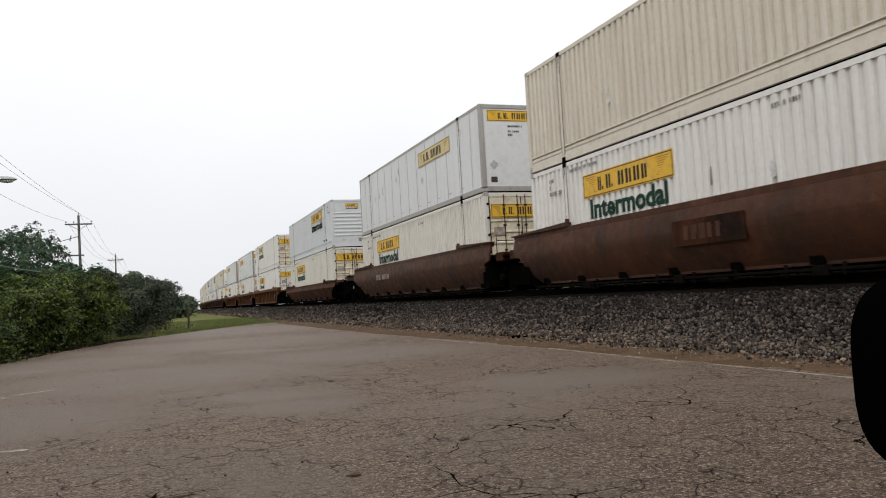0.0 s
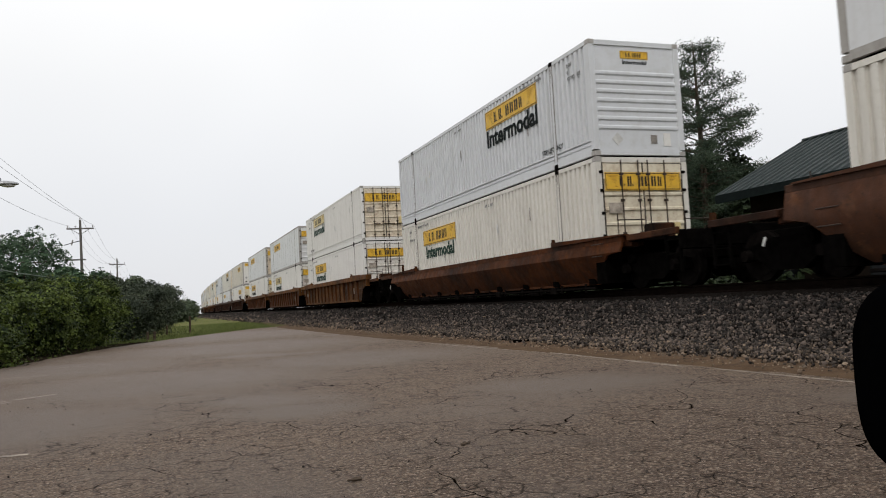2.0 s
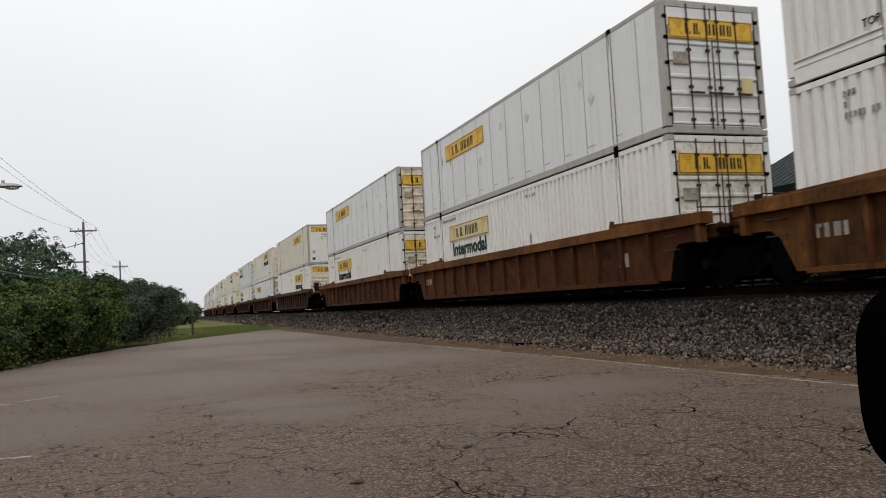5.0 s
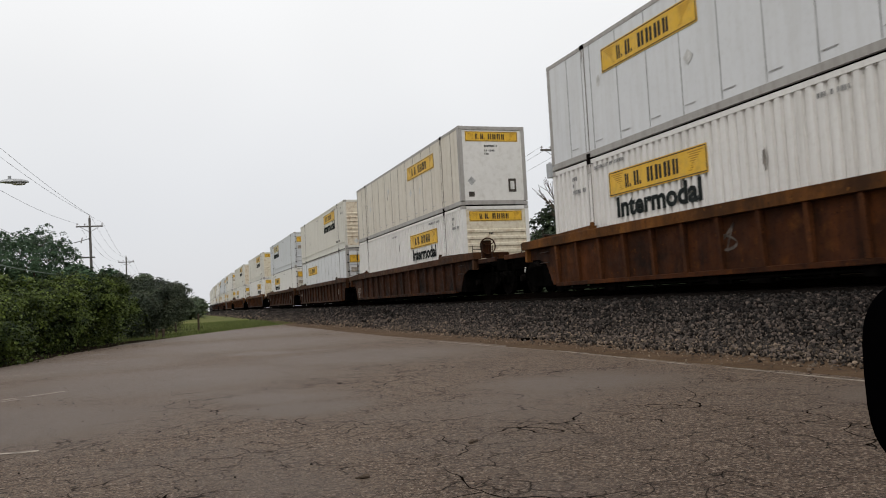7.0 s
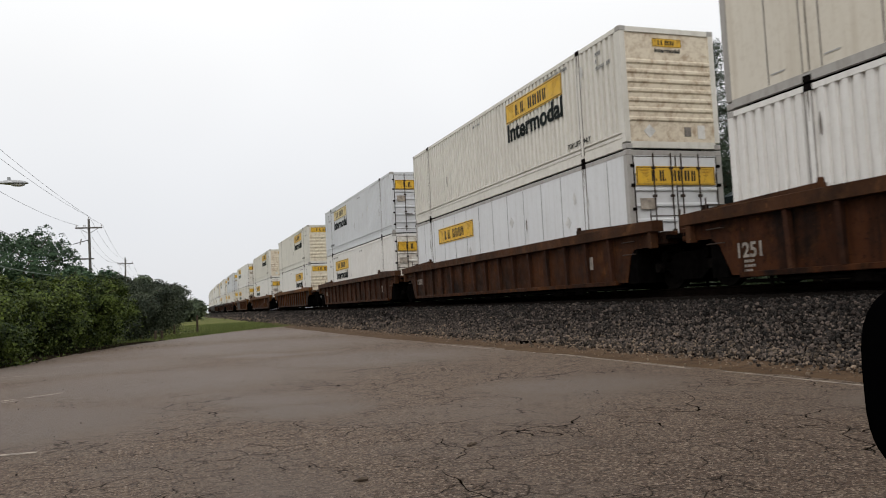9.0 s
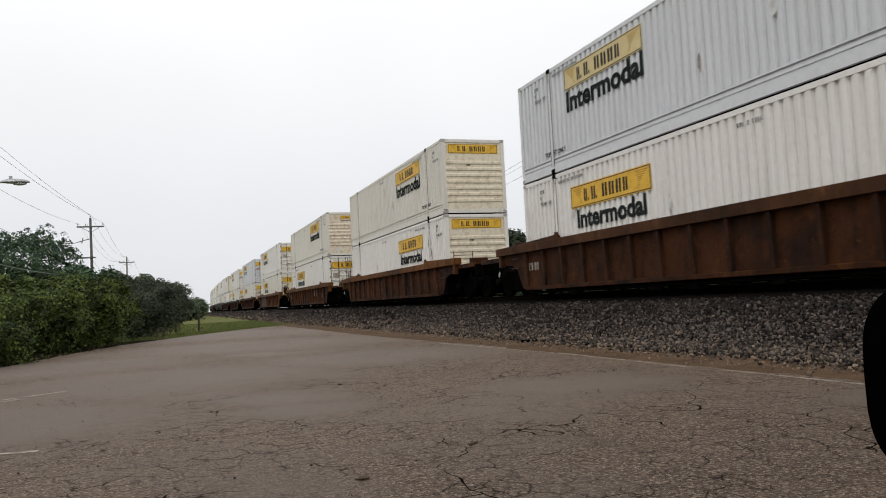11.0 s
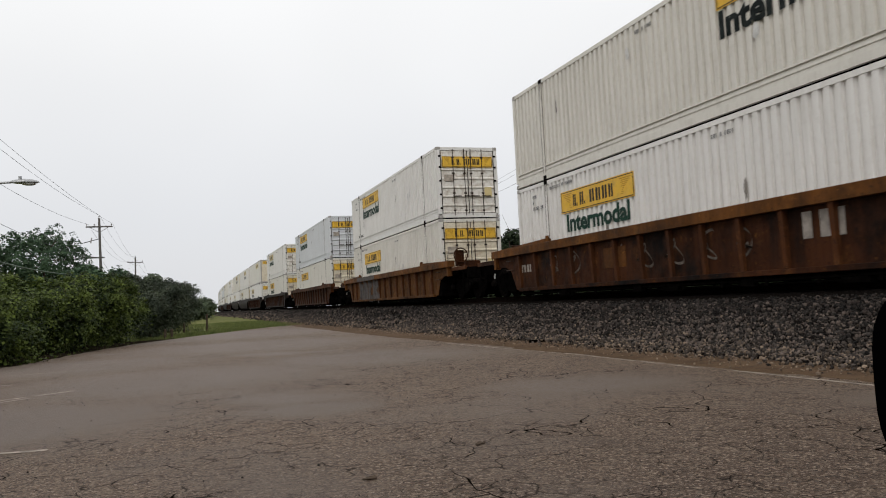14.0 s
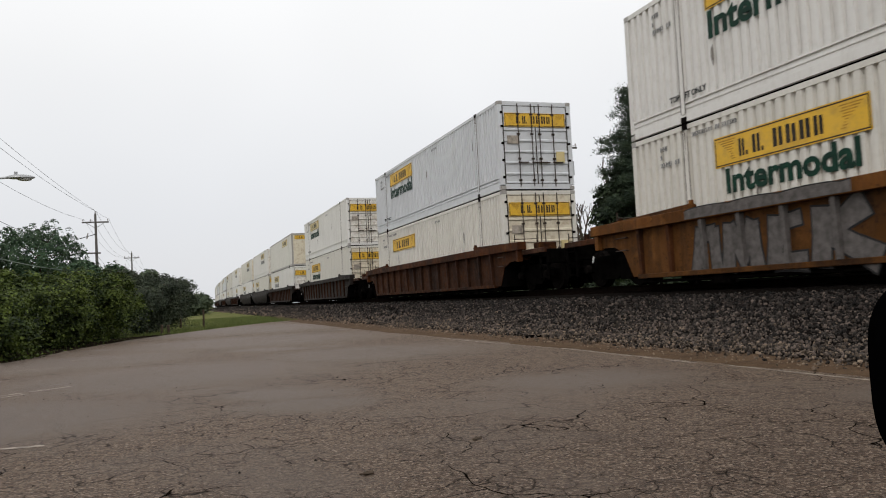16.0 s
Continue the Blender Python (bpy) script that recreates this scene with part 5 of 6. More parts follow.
# ---- the train ----
SPEED = 15.3
LOW, HIGH = EYE + 0.362, EYE + 3.262
UNITS = [
    # near end at 0 s, gaps, well (kind, paint, chord, marks), lower container, upper container
    (3.78, "joint", "joint", ("smooth", "sill_red", None, ("panel",)), dict(kind="corr", nose=1, paint="white"), dict(kind="corr", nose=-1, paint="beige", logo="yellow", drop=0.28)),
    (23.52, "joint", "one", ("smooth", "sill_red", None, ("number",)), dict(kind="corr", nose=1, paint="cream"), dict(kind="plate", nose=-1, paint="pale", logo="faded", word=None, drop=0.44)),
    (47.2, "one", "one", ("low", "sill_orange", None, ()), dict(kind="corr", nose=1, paint="cream"), dict(kind="corr", nose=-1, paint="grey", drop=0.28, word="slate")),
    (70.6, "one", "joint", ("ribbed", "sill_gold", "chord_orange", ("53", "plate")), dict(kind="corr", nose=1, paint="white"), dict(kind="corr", nose=1, paint="white", logo="faded", end_paint="dirty", drop=0.28)),
    (90.3, "joint", "joint", ("ribbed", "sill_orange", "chord_orange", ("plate",)), dict(kind="corr", nose=1, paint="white", logo="faded"), dict(kind="plate", nose=1, paint="pale", logo="yellow", word=None, drop=0.44)),
    (110.1, "joint", "one", ("ribbed", "sill_orange", "chord_orange", ("scribble_one",)), dict(kind="corr", nose=1, paint="white", word="slate", end_paint="cream"), dict(kind="plate", nose=1, paint="pale", logo="yellow", word=None, drop=0.40, end_paint="dirty")),
    (133.5, "one", "joint", ("ribbed", "sill_dark", "chord_brown", ("1251", "wheel")), dict(kind="corr", nose=-1, paint="white", word="slate", end="ribbed", end_paint="cream"), dict(kind="plate", nose=-1, paint="beige", logo="yellow", word=None, drop=0.44, end_paint="white")),
    (153.27, "joint", "joint", ("ribbed", "sill_brown", "chord_brown", ("plate",)), dict(kind="plate", nose=1, paint="pale", logo="yellow", word=None), dict(kind="corr", nose=-1, paint="cream", drop=0.28, word="slate", end_paint="dirty")),
    (173.25, "joint", "one", ("ribbed", "sill_brown", "chord_brown", ("plate",)), dict(kind="corr", nose=1, paint="white", word="slate"), dict(kind="corr", nose=1, paint="grey", logo="faded", word="slate", drop=0.28)),
    (196.67, "one", "one", ("ribbed", "sill_dark", "chord_orange", ("scribble_one",)), dict(kind="corr", nose=-1, paint="white", word="slate", end="ribbed", end_paint="cream"), dict(kind="corr", nose=-1, paint="cream", drop=0.28, word="slate", end="ribbed")),
    (220.15, "one", "one", ("ribbed", "sill_dark", "chord_orange", ("plate", "scribble", "patch")), dict(kind="corr", nose=1, paint="white"), dict(kind="corr", nose=-1, paint="cream", drop=0.28, word="slate", end_paint="dirty")),
    (244.1, "one", "one", ("ribbed", "sill_gold", "chord_orange", ("spray", "wheel")), dict(kind="corr", nose=1, paint="cream"), dict(kind="corr", nose=1, paint="white", drop=0.28)),
    (268.0, "one", "one", ("ribbed", "sill_brown", "sill_orange", ()), dict(kind="corr", nose=1, paint="cream", logo="yellow", word=None), dict(kind="corr", nose=1, paint="grey", drop=0.28)),
    (291.6, "one", "one", ("ribbed", "sill_grey", None, ()), dict(kind="corr", nose=1, paint="cream"), dict(kind="corr", nose=1, paint="white", drop=0.28, logo="faded")),
]
rnd = random.Random(21)
s = 315.3
i = 0
while s < 690:
    first, last = i % 3 == 0, i % 3 == 2
    k1, k2 = rnd.choice(("corr", "corr", "plate")), rnd.choice(("corr", "plate", "corr"))
    # grey sills and pale signs put distance haze into the far units' colours
    UNITS.append((s, "one" if first else "joint", "one" if last else "joint",
                  (rnd.choice(("smooth", "ribbed")), rnd.choice(("sill_grey", "sill_grey")), None, ()),
                  dict(kind=k1, nose=rnd.choice((1, 1, -1)), paint=rnd.choice(("white", "cream", "white")), far=True, logo="faded", word="slate" if k1 == "corr" else None),
                  dict(kind=k2, nose=rnd.choice((1, -1)), paint=rnd.choice(("white", "grey", "cream")), far=True, drop=0.28, logo="faded", word="slate" if k2 == "corr" else None)))
    s += 23.4 if last else 19.6
    i += 1

TINT = {"white": "white", "cream": "off-white", "beige": "stained beige", "pale": "bluish white", "grey": "light grey"}
FACE = {"corr": "corrugated", "plate": "smooth-sided"}
BODY = {"sill_red": "red-brown", "sill_orange": "rusty orange-brown", "sill_gold": "ochre-orange", "sill_brown": "dark brown", "sill_grey": "grey-brown", "sill_dark": "dark rust-brown"}


def box_label(d, where):
    sign = {"yellow": "yellow sign", "faded": "faded yellow sign", None: "no sign"}[d.get("logo", "yellow")]
    tail = ", stained end," if d.get("end_paint") == "dirty" else ""
    return f"{TINT[d['paint']]} {FACE[d['kind']]} container with {sign}{tail} {where}"


TRAIN = []
for near, g0, g1, (wk, wp, wc, marks), lower, upper in UNITS:
    far = near > 330
    mid = near + HALF
    body = "ribbed" if wk == "ribbed" else "smooth-sided"
    extra = " with silver graffiti" if "spray" in marks else " with thin white scribbles" if "scribble" in marks else ""
    TRAIN.append((well_car(wk, wp, f"{BODY[wp]} {body} well car{extra} on the track", g0, g1, wc, marks, far), mid, 0.0))
    TRAIN.append((container(label=box_label(lower, "in a rail car"), **lower), mid, LOW))
    TRAIN.append((container(label=box_label(upper, "atop another"), **upper), mid, HIGH))


def along(ob, mid, z):
    """Rows for a thing that rolls with the train: few on the straight, more in the bend."""
    end = mid - SPEED * 16
    ts = [0.0, 16.0]
    if mid > BEND - 10:
        ts = [0.5 * k for k in range(33)] if end < BEND + 60 else [k * 2.0 for k in range(9)]
    rows = []
    for t in ts:
        x, y, h = on_track(mid - SPEED * t)
        rows.append((t, pose(x, y, z, 0, 0, h)))
    walk(ob, rows)


def motions():
    for ob, mid, z in TRAIN:
        along(ob, mid, z)


# ---- plants ----
def leaf_mesh(name, pts, size, material, rng, droop=0.3, slim=0.45, face=None):
    """Small folded leaves at the given points, in one mesh; face: the way each leaf's upper side tends to look."""
    k = len(pts)
    d = rng.normal(size=(k, 3))
    d[:, 2] = d[:, 2] * 0.6 - droop
    if face is not None:
        nn = face + rng.normal(size=(k, 3)) * 0.42
        nn /= np.linalg.norm(nn, axis=1)[:, None]
        d -= (d * nn).sum(1)[:, None] * nn
    d /= np.linalg.norm(d, axis=1)[:, None]
    u = np.cross(nn, d) if face is not None else rng.normal(size=(k, 3))
    u -= (u * d).sum(1)[:, None] * d
    u /= np.linalg.norm(u, axis=1)[:, None]
    nrm = np.cross(d, u)
    s = (size * rng.uniform(0.6, 1.3, k))[:, None]
    base = pts
    tip = pts + d * s
    mid = pts + d * s * 0.45
    lf = mid + u * s * slim + nrm * s * 0.12
    rt = mid - u * s * slim + nrm * s * 0.12
    v = np.stack([base, lf, tip, rt], 1).reshape(-1, 3)
    return arr(name, v, np.arange(4 * k), 4, material)


def clump_points(lobes, clumps, per, spread, rng, shell=0.72):
    """Points in flat tufts over the outer part of a set of ellipsoid lobes (x, y, z, rx, ry, rz), and the way each tuft faces."""
    vol = np.array([l[3] * l[4] + l[3] * l[5] for l in lobes])
    which = rng.choice(len(lobes), clumps, p=vol / vol.sum())
    L = np.array(lobes)[which]
    d = rng.normal(size=(clumps, 3))
    d /= np.linalg.norm(d, axis=1)[:, None]
    r = rng.uniform(shell, 1.08, clumps) * (1 + 0.07 * rng.normal(size=clumps))
    c = L[:, :3] + d * L[:, 3:] * r[:, None]
    f = d * 0.75 + np.array((0, 0, 0.65)) + rng.normal(size=(clumps, 3)) * 0.25
    f /= np.linalg.norm(f, axis=1)[:, None]
    big = rng.uniform(0.6, 1.35, clumps)[:, None, None]
    o = rng.normal(size=(clumps, per, 3)) * spread * big
    o -= 0.72 * (o * f[:, None, :]).sum(2)[:, :, None] * f[:, None, :]
    o[:, :, 2] -= 0.9 * (o ** 2).sum(2) / np.maximum(np.max(spread), 0.01) * 0.5
    return (c[:, None, :] + o).reshape(-1, 3), np.repeat(f, per, axis=0)


def limb_bm(base, lobes, rng, r0, forks=2):
    """A tapered, slightly bent trunk with limbs that reach into the lobes."""
    bm = bmesh.new()
    mx = float(np.mean([l[0] for l in lobes]))
    my = float(np.mean([l[1] for l in lobes]))
    mz = float(np.mean([l[2] for l in lobes]))
    base = Vector(base)
    top = Vector((base.x * 0.6 + mx * 0.4, base.y * 0.6 + my * 0.4, base.z + (mz - base.z) * 0.65))
    bend = (base + top) / 2 + Vector((rng.normal() * 0.1, rng.normal() * 0.1, 0)) * (mz - base.z) * 0.3
    add_tube(bm, base, bend, r0, r0 * 0.8)
    add_tube(bm, bend, top, r0 * 0.8, r0 * 0.6)
    for l in lobes:
        c = Vector(l[:3])
        m = (top + c) / 2 + Vector((rng.normal(), rng.normal(), rng.normal())) * 0.12 * l[3]
        add_tube(bm, top, m, r0 * 0.5, r0 * 0.35, 6)
        add_tube(bm, m, c, r0 * 0.35, r0 * 0.2, 6)
        for _ in range(forks):
            e = c + Vector((rng.normal() * l[3], rng.normal() * l[4], abs(rng.normal()) * l[5])) * 0.55
            add_tube(bm, c, e, r0 * 0.2, r0 * 0.06, 5)
    return bm


def plant(name, label, category, base, lobes, clumps, per, size, spread, leaf, seed, r0=0.08, group="", shell=0.72, forks=2):
    """lobes are given from the base."""
    rng = np.random.default_rng(seed)
    root = thing(name, label, category, group, pose(*base))
    part("trunk", limb_bm((0, 0, -0.05), lobes, rng, r0, forks), M["bark"], root, "brown bark trunk and limbs")
    pts, face = clump_points(lobes, clumps, per, spread, rng, shell)
    pts[:, 2] = np.maximum(pts[:, 2], 0.03)
    child("crown", leaf_mesh("crown", pts, size, M[leaf], rng, face=face), root, "leafy crown")
    return root


HEDGE = [  # place, half width, half depth, height
    (-5.9, 20.4, 1.9, 1.7, 2.15), (-5.0, 23.3, 1.8, 1.6, 2.35), (-4.5, 26.2, 1.9, 1.7, 2.6), (-3.9, 29.0, 1.7, 1.6, 2.55), (-3.15, 31.6, 1.6, 1.5, 2.8), (-2.6, 34.0, 1.3, 1.3, 2.75), (-6.6, 26.5, 2.0, 2.0, 2.7), (-8.2, 21.5, 2.0, 2.2, 2.3)]


def make_hedge():
    for i, (x, y, a, b, h) in enumerate(HEDGE):
        r = random.Random(i)
        lobes = []
        for k in range(11):
            lobes.append((r.uniform(-.78, .78) * a, r.uniform(-.78, .78) * b, h * r.uniform(0.36, 0.86), a * r.uniform(.24, .46), b * r.uniform(.24, .46), h * r.uniform(.11, .21)))
        lobes.append((0, 0, h * 0.24, a * 0.4, b * 0.4, h * 0.16))
        lobes.append((0, 0, h * 0.42, a * 0.55, b * 0.55, h * 0.26))
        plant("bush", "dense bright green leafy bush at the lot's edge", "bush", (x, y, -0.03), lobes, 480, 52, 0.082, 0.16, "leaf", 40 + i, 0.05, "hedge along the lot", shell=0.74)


def make_left_trees():
    dark = ((-1.2, 38.5, 1.15, 2.6), (-0.85, 44.0, 1.3, 2.95), (-0.4, 50.5, 1.3, 2.85), (-2.1, 46.0, 1.7, 3.2))
    for i, (x, y, a, h) in enumerate(dark):
        r = random.Random(60 + i)
        lobes = [(r.uniform(-.6, .6) * a, r.uniform(-.6, .6) * a, h * r.uniform(.28, .80), a * r.uniform(.45, .65), a * r.uniform(.45, .65), h * r.uniform(.18, .28)) for _ in range(10)]
        lobes.append((a * 0.85, 0, h * 0.84, a * 0.55, a * 0.3, h * 0.06))
        lobes.append((a * 1.05, 0.2, h * 0.60, a * 0.4, a * 0.3, h * 0.06))
        plant("small_tree", "small dark-leaved tree with low spreading crown on grass", "tree", (x, y, -0.03), lobes, 1300, 20, 0.080, 0.12, "leaf_dark", 80 + i, 0.09, "dark trees by the lot")
    dome = [(0, 0, 6.3, 3.9, 3.9, 3.0), (0.1, 0.2, 6.2, 3.3, 3.3, 2.6), (0.3, 0, 3.9, 3.6, 3.2, 1.5)]
    plant("tree", "broad green tree with gaps in its crown behind the hedge", "tree", (-11.35, 78.0, -0.03), dome, 980, 30, 0.17, 0.165, "leaf_mid", 91, 0.22, shell=0.62, forks=7)
    plant("tree", "broad green tree with gaps in its crown behind the hedge", "tree", (-17.2, 76.0, -0.03), dome, 980, 30, 0.17, 0.165, "leaf_mid", 92, 0.22, shell=0.62, forks=7)
    lob2 = [(0, 0, 3.6, 1.6, 1.6, 1.4), (0.9, 0, 4.7, 1.0, 1.0, 0.8), (-1.2, 0.3, 3.4, 1.3, 1.3, 1.1), (1.4, 0, 3.0, 1.2, 1.2, 1.0)]
    plant("tree", "distant green tree with ragged top behind the hedge", "tree", (-5.9, 78.0, -0.03), lob2, 900, 10, 0.26, 0.24, "leaf_mid", 93, 0.12, shell=0.5)
    plant("tree", "distant green tree with ragged top behind the hedge", "tree", (-7.6, 72.0, -0.03), lob2, 900, 10, 0.26, 0.24, "leaf_mid", 94, 0.12, shell=0.5)
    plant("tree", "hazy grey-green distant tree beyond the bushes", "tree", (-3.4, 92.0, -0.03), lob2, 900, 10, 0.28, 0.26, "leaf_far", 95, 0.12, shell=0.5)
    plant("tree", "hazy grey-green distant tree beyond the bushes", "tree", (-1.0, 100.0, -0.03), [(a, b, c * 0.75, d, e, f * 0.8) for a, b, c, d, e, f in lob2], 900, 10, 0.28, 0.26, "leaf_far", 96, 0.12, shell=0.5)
    # far woods along the bend
    for i, (x, y, a, h) in enumerate(((2.6, 112.0, 2.2, 3.1), (3.0, 135.0, 2.6, 3.3), (1.0, 160.0, 4.0, 4.6), (4.0, 205.0, 4.0, 4.2), (6.0, 260.0, 5.0, 5.0))):
        r = random.Random(160 + i)
        lobes = [(r.uniform(-.6, .6) * a, r.uniform(-.6, .6) * a, h * r.uniform(.3, .75), a * r.uniform(.4, .6), a * r.uniform(.4, .6), h * r.uniform(.2, .3)) for _ in range(6)]
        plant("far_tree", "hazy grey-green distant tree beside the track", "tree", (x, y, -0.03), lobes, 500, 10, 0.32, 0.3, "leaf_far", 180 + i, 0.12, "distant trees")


def conifer(x, y, H, seed, wide, rise_f, label, per=120, step=1.0):
    """Tiered limbs with needle tufts; wide: reach of the lowest limbs, rise_f: how far limbs turn up."""
    rng = np.random.default_rng(seed)
    root = thing("conifer", label, "tree", "", pose(x, y, -0.03))
    bm = bmesh.new()
    add_tube(bm, (0, 0, 0), (0.1, 0, H * 0.5), 0.24, 0.16)
    add_tube(bm, (0.1, 0, H * 0.5), (0.05, 0.05, H), 0.16, 0.03)
    pts = []
    z = 1.2
    while z < H - 0.15:
        f = 1 - z / H
        reach = 0.35 + wide * min(1.0, f * 1.9) ** 0.75 * (1.0 if f < 0.6 else 0.85)
        turn = rng.uniform(0, math.tau)
        count = 5 if f > 0.15 else 4
        for k in range(count):
            a = turn + k * math.tau / count + rng.uniform(-0.4, 0.4)
            ln = reach * rng.choice((0.35, 0.6, 0.8, 1.0, 1.25))
            rise = ln * rng.uniform(0.05, 0.32) * (0.5 if f > 0.5 else 1.2) * rise_f
            st = Vector((0.08, 0, z + rng.uniform(-0.12, 0.12)))
            en = st + Vector((ln * math.cos(a), ln * math.sin(a), rise))
            add_tube(bm, st, en, 0.055 * (0.4 + f), 0.015, 5)
            for q in np.linspace(0.42, 1.0, max(2, int(ln * 2.5))):
                c = np.array(st.lerp(en, float(q)))
                for side in (-1, 0, 1):
                    w = (1.1 - 0.75 * q) * 0.26 * ln ** 0.5
                    e = c + np.array((-math.sin(a) * side * w, math.cos(a) * side * w, rng.uniform(-0.08, 0.2)))
                    pts.append(e[None] + rng.normal(size=(per, 3)) * np.array((0.20, 0.20, 0.13)))
        z += rng.uniform(0.62, 0.98) * step
    part("trunk", bm, M["bark"], root, "grey-brown straight trunk with tiered limbs")
    child("needles", leaf_mesh("needles", np.concatenate(pts), 0.15, M["needle"], rng, droop=-0.25 * rise_f, slim=0.16), root, "dark needle tufts")


def bare_tree(base, H, seed):
    rng = random.Random(seed)
    root = thing("bare_tree", "leafless grey tree with fine upright twigs", "tree", "", pose(*base))
    bm = bmesh.new()

    def grow(a, d, ln, r, depth):
        b = a + d * ln
        add_tube(bm, a, b, r, r * 0.65, 5)
        if depth:
            for _ in range(3 if depth > 1 else 4):
                t = rng.uniform(0.5, 1.0)
                nd = (d + Vector((rng.uniform(-.6, .6), rng.uniform(-.6, .6), rng.uniform(-.1, .4)))).normalized()
                grow(a.lerp(b, t), nd, ln * rng.uniform(.5, .75), r * 0.60, depth - 1)
    grow(Vector((0, 0, 0)), Vector((0, 0, 1)), H * 0.42, 0.20, 4)
    part("trunk", bm, M["bark"], root)


def make_far_side():
    conifer(27.0, 34.4, 13.9, 7, 3.5, 1.0, "tall dark green pine with tiered open branches", 40, 0.72)
    conifer(27.6, 43.0, 13.4, 15, 2.3, 0.30, "dense dark spruce with pointed top behind the train", 62, 0.5)
    bare_tree((29.2, 52.0, 0), 12.6, 4)
    bare_tree((31.0, 49.5, 0), 11.5, 9)
    for i, (x, y, a, h) in enumerate(((28.3, 43.5, 3.0, 10.4), (29.6, 40.0, 3.2, 10.9), (29.5, 37.0, 2.8, 9.4), (29.0, 34.0, 2.8, 7.6), (28.8, 30.2, 2.4, 6.4), (29.5, 45.5, 2.6, 7.5), (28.0, 47.5, 2.2, 5.6), (30.5, 60.0, 3.2, 7.6), (34.5, 66.0, 3.6, 9.6), (36.0, 55.0, 3.4, 7.4), (33.0, 48.0, 2.8, 6.0), (31.0, 73.0, 3.6, 8.6), (33.0, 84.0, 4.0, 9.0), (31.0, 37.5, 2.8, 6.2), (30.0, 33.0, 2.4, 5.6), (33.0, 98.0, 4.0, 8.6))):
        r = random.Random(260 + i)
        lobes = [(r.uniform(-.55, .55) * a, r.uniform(-.55, .55) * a, h * r.uniform(.28, .76), a * r.uniform(.4, .6), a * r.uniform(.4, .6), h * r.uniform(.16, .24)) for _ in range(8)]
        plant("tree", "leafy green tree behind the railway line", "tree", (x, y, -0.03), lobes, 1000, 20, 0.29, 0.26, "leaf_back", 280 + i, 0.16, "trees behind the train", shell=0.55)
    for i in range(14):
        y = 24.5 + i * 5.4
        r = random.Random(360 + i)
        a, h = r.uniform(2.6, 3.4), r.uniform(2.2, 3.2)
        lobes = [(r.uniform(-.6, .6) * 1.3, r.uniform(-.6, .6) * a, h * r.uniform(.22, .62), 1.0, a * .5, h * r.uniform(.26, .36)) for _ in range(7)]
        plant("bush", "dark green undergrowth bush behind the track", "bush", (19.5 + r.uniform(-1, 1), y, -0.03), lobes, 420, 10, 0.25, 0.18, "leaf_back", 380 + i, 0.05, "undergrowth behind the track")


def make_grass():
    """Blades along the lot's far edge and the strip beyond it."""
    rng = np.random.default_rng(12)
    k = 26000
    y = rng.uniform(20, 75, k)
    edge = np.interp(y, [20, 21.4, 25.7, 31.2, 36.5, 43.1, 46.9, 48.2, 75], [-4, -3.62, -2.9, -1.66, 0.3, 3.15, 5.0, 6.3, 6.8])
    x = edge - np.abs(rng.normal(0, 1.6, k)) * np.where(y > 48, 3.0, 1.0) + np.where(y > 48, 1.0, 0.05)
    keep = (x < 8.0) & ((y > 34.0) | (rng.random(k) < 0.05))
    x, y = x[keep], y[keep]
    k = len(x)
    h = rng.uniform(0.05, 0.15, k)
    a = rng.uniform(0, math.tau, k)
    wd = 0.014
    lean = rng.normal(0, 0.04, (k, 2))
    z0 = np.full(k, -0.03)
    v = np.stack([np.stack([x - wd * np.cos(a), y - wd * np.sin(a), z0], 1), np.stack([x + wd * np.cos(a), y + wd * np.sin(a), z0], 1), np.stack([x + lean[:, 0], y + lean[:, 1], z0 + h], 1)], 1).reshape(-1, 3)
    tagged(new("grass_blades", arr("grass_blades", v, np.arange(3 * k), 3, M["blade"])), "short green grass blades along the lot's edge", "grass", kind="stuff")


# ---- poles, wires, lamp ----
def arm_bm(w):
    return box_bm(-w / 2, w / 2, -0.06, 0.06, -0.07, 0.07, 0.012)


def pin_bm():
    bm = bmesh.new()
    add_tube(bm, (0, 0, 0), (0, 0, 0.12), 0.02, seg=6)
    add_tube(bm, (0, 0, 0.10), (0, 0, 0.24), 0.075, 0.045, 8)
    return bm


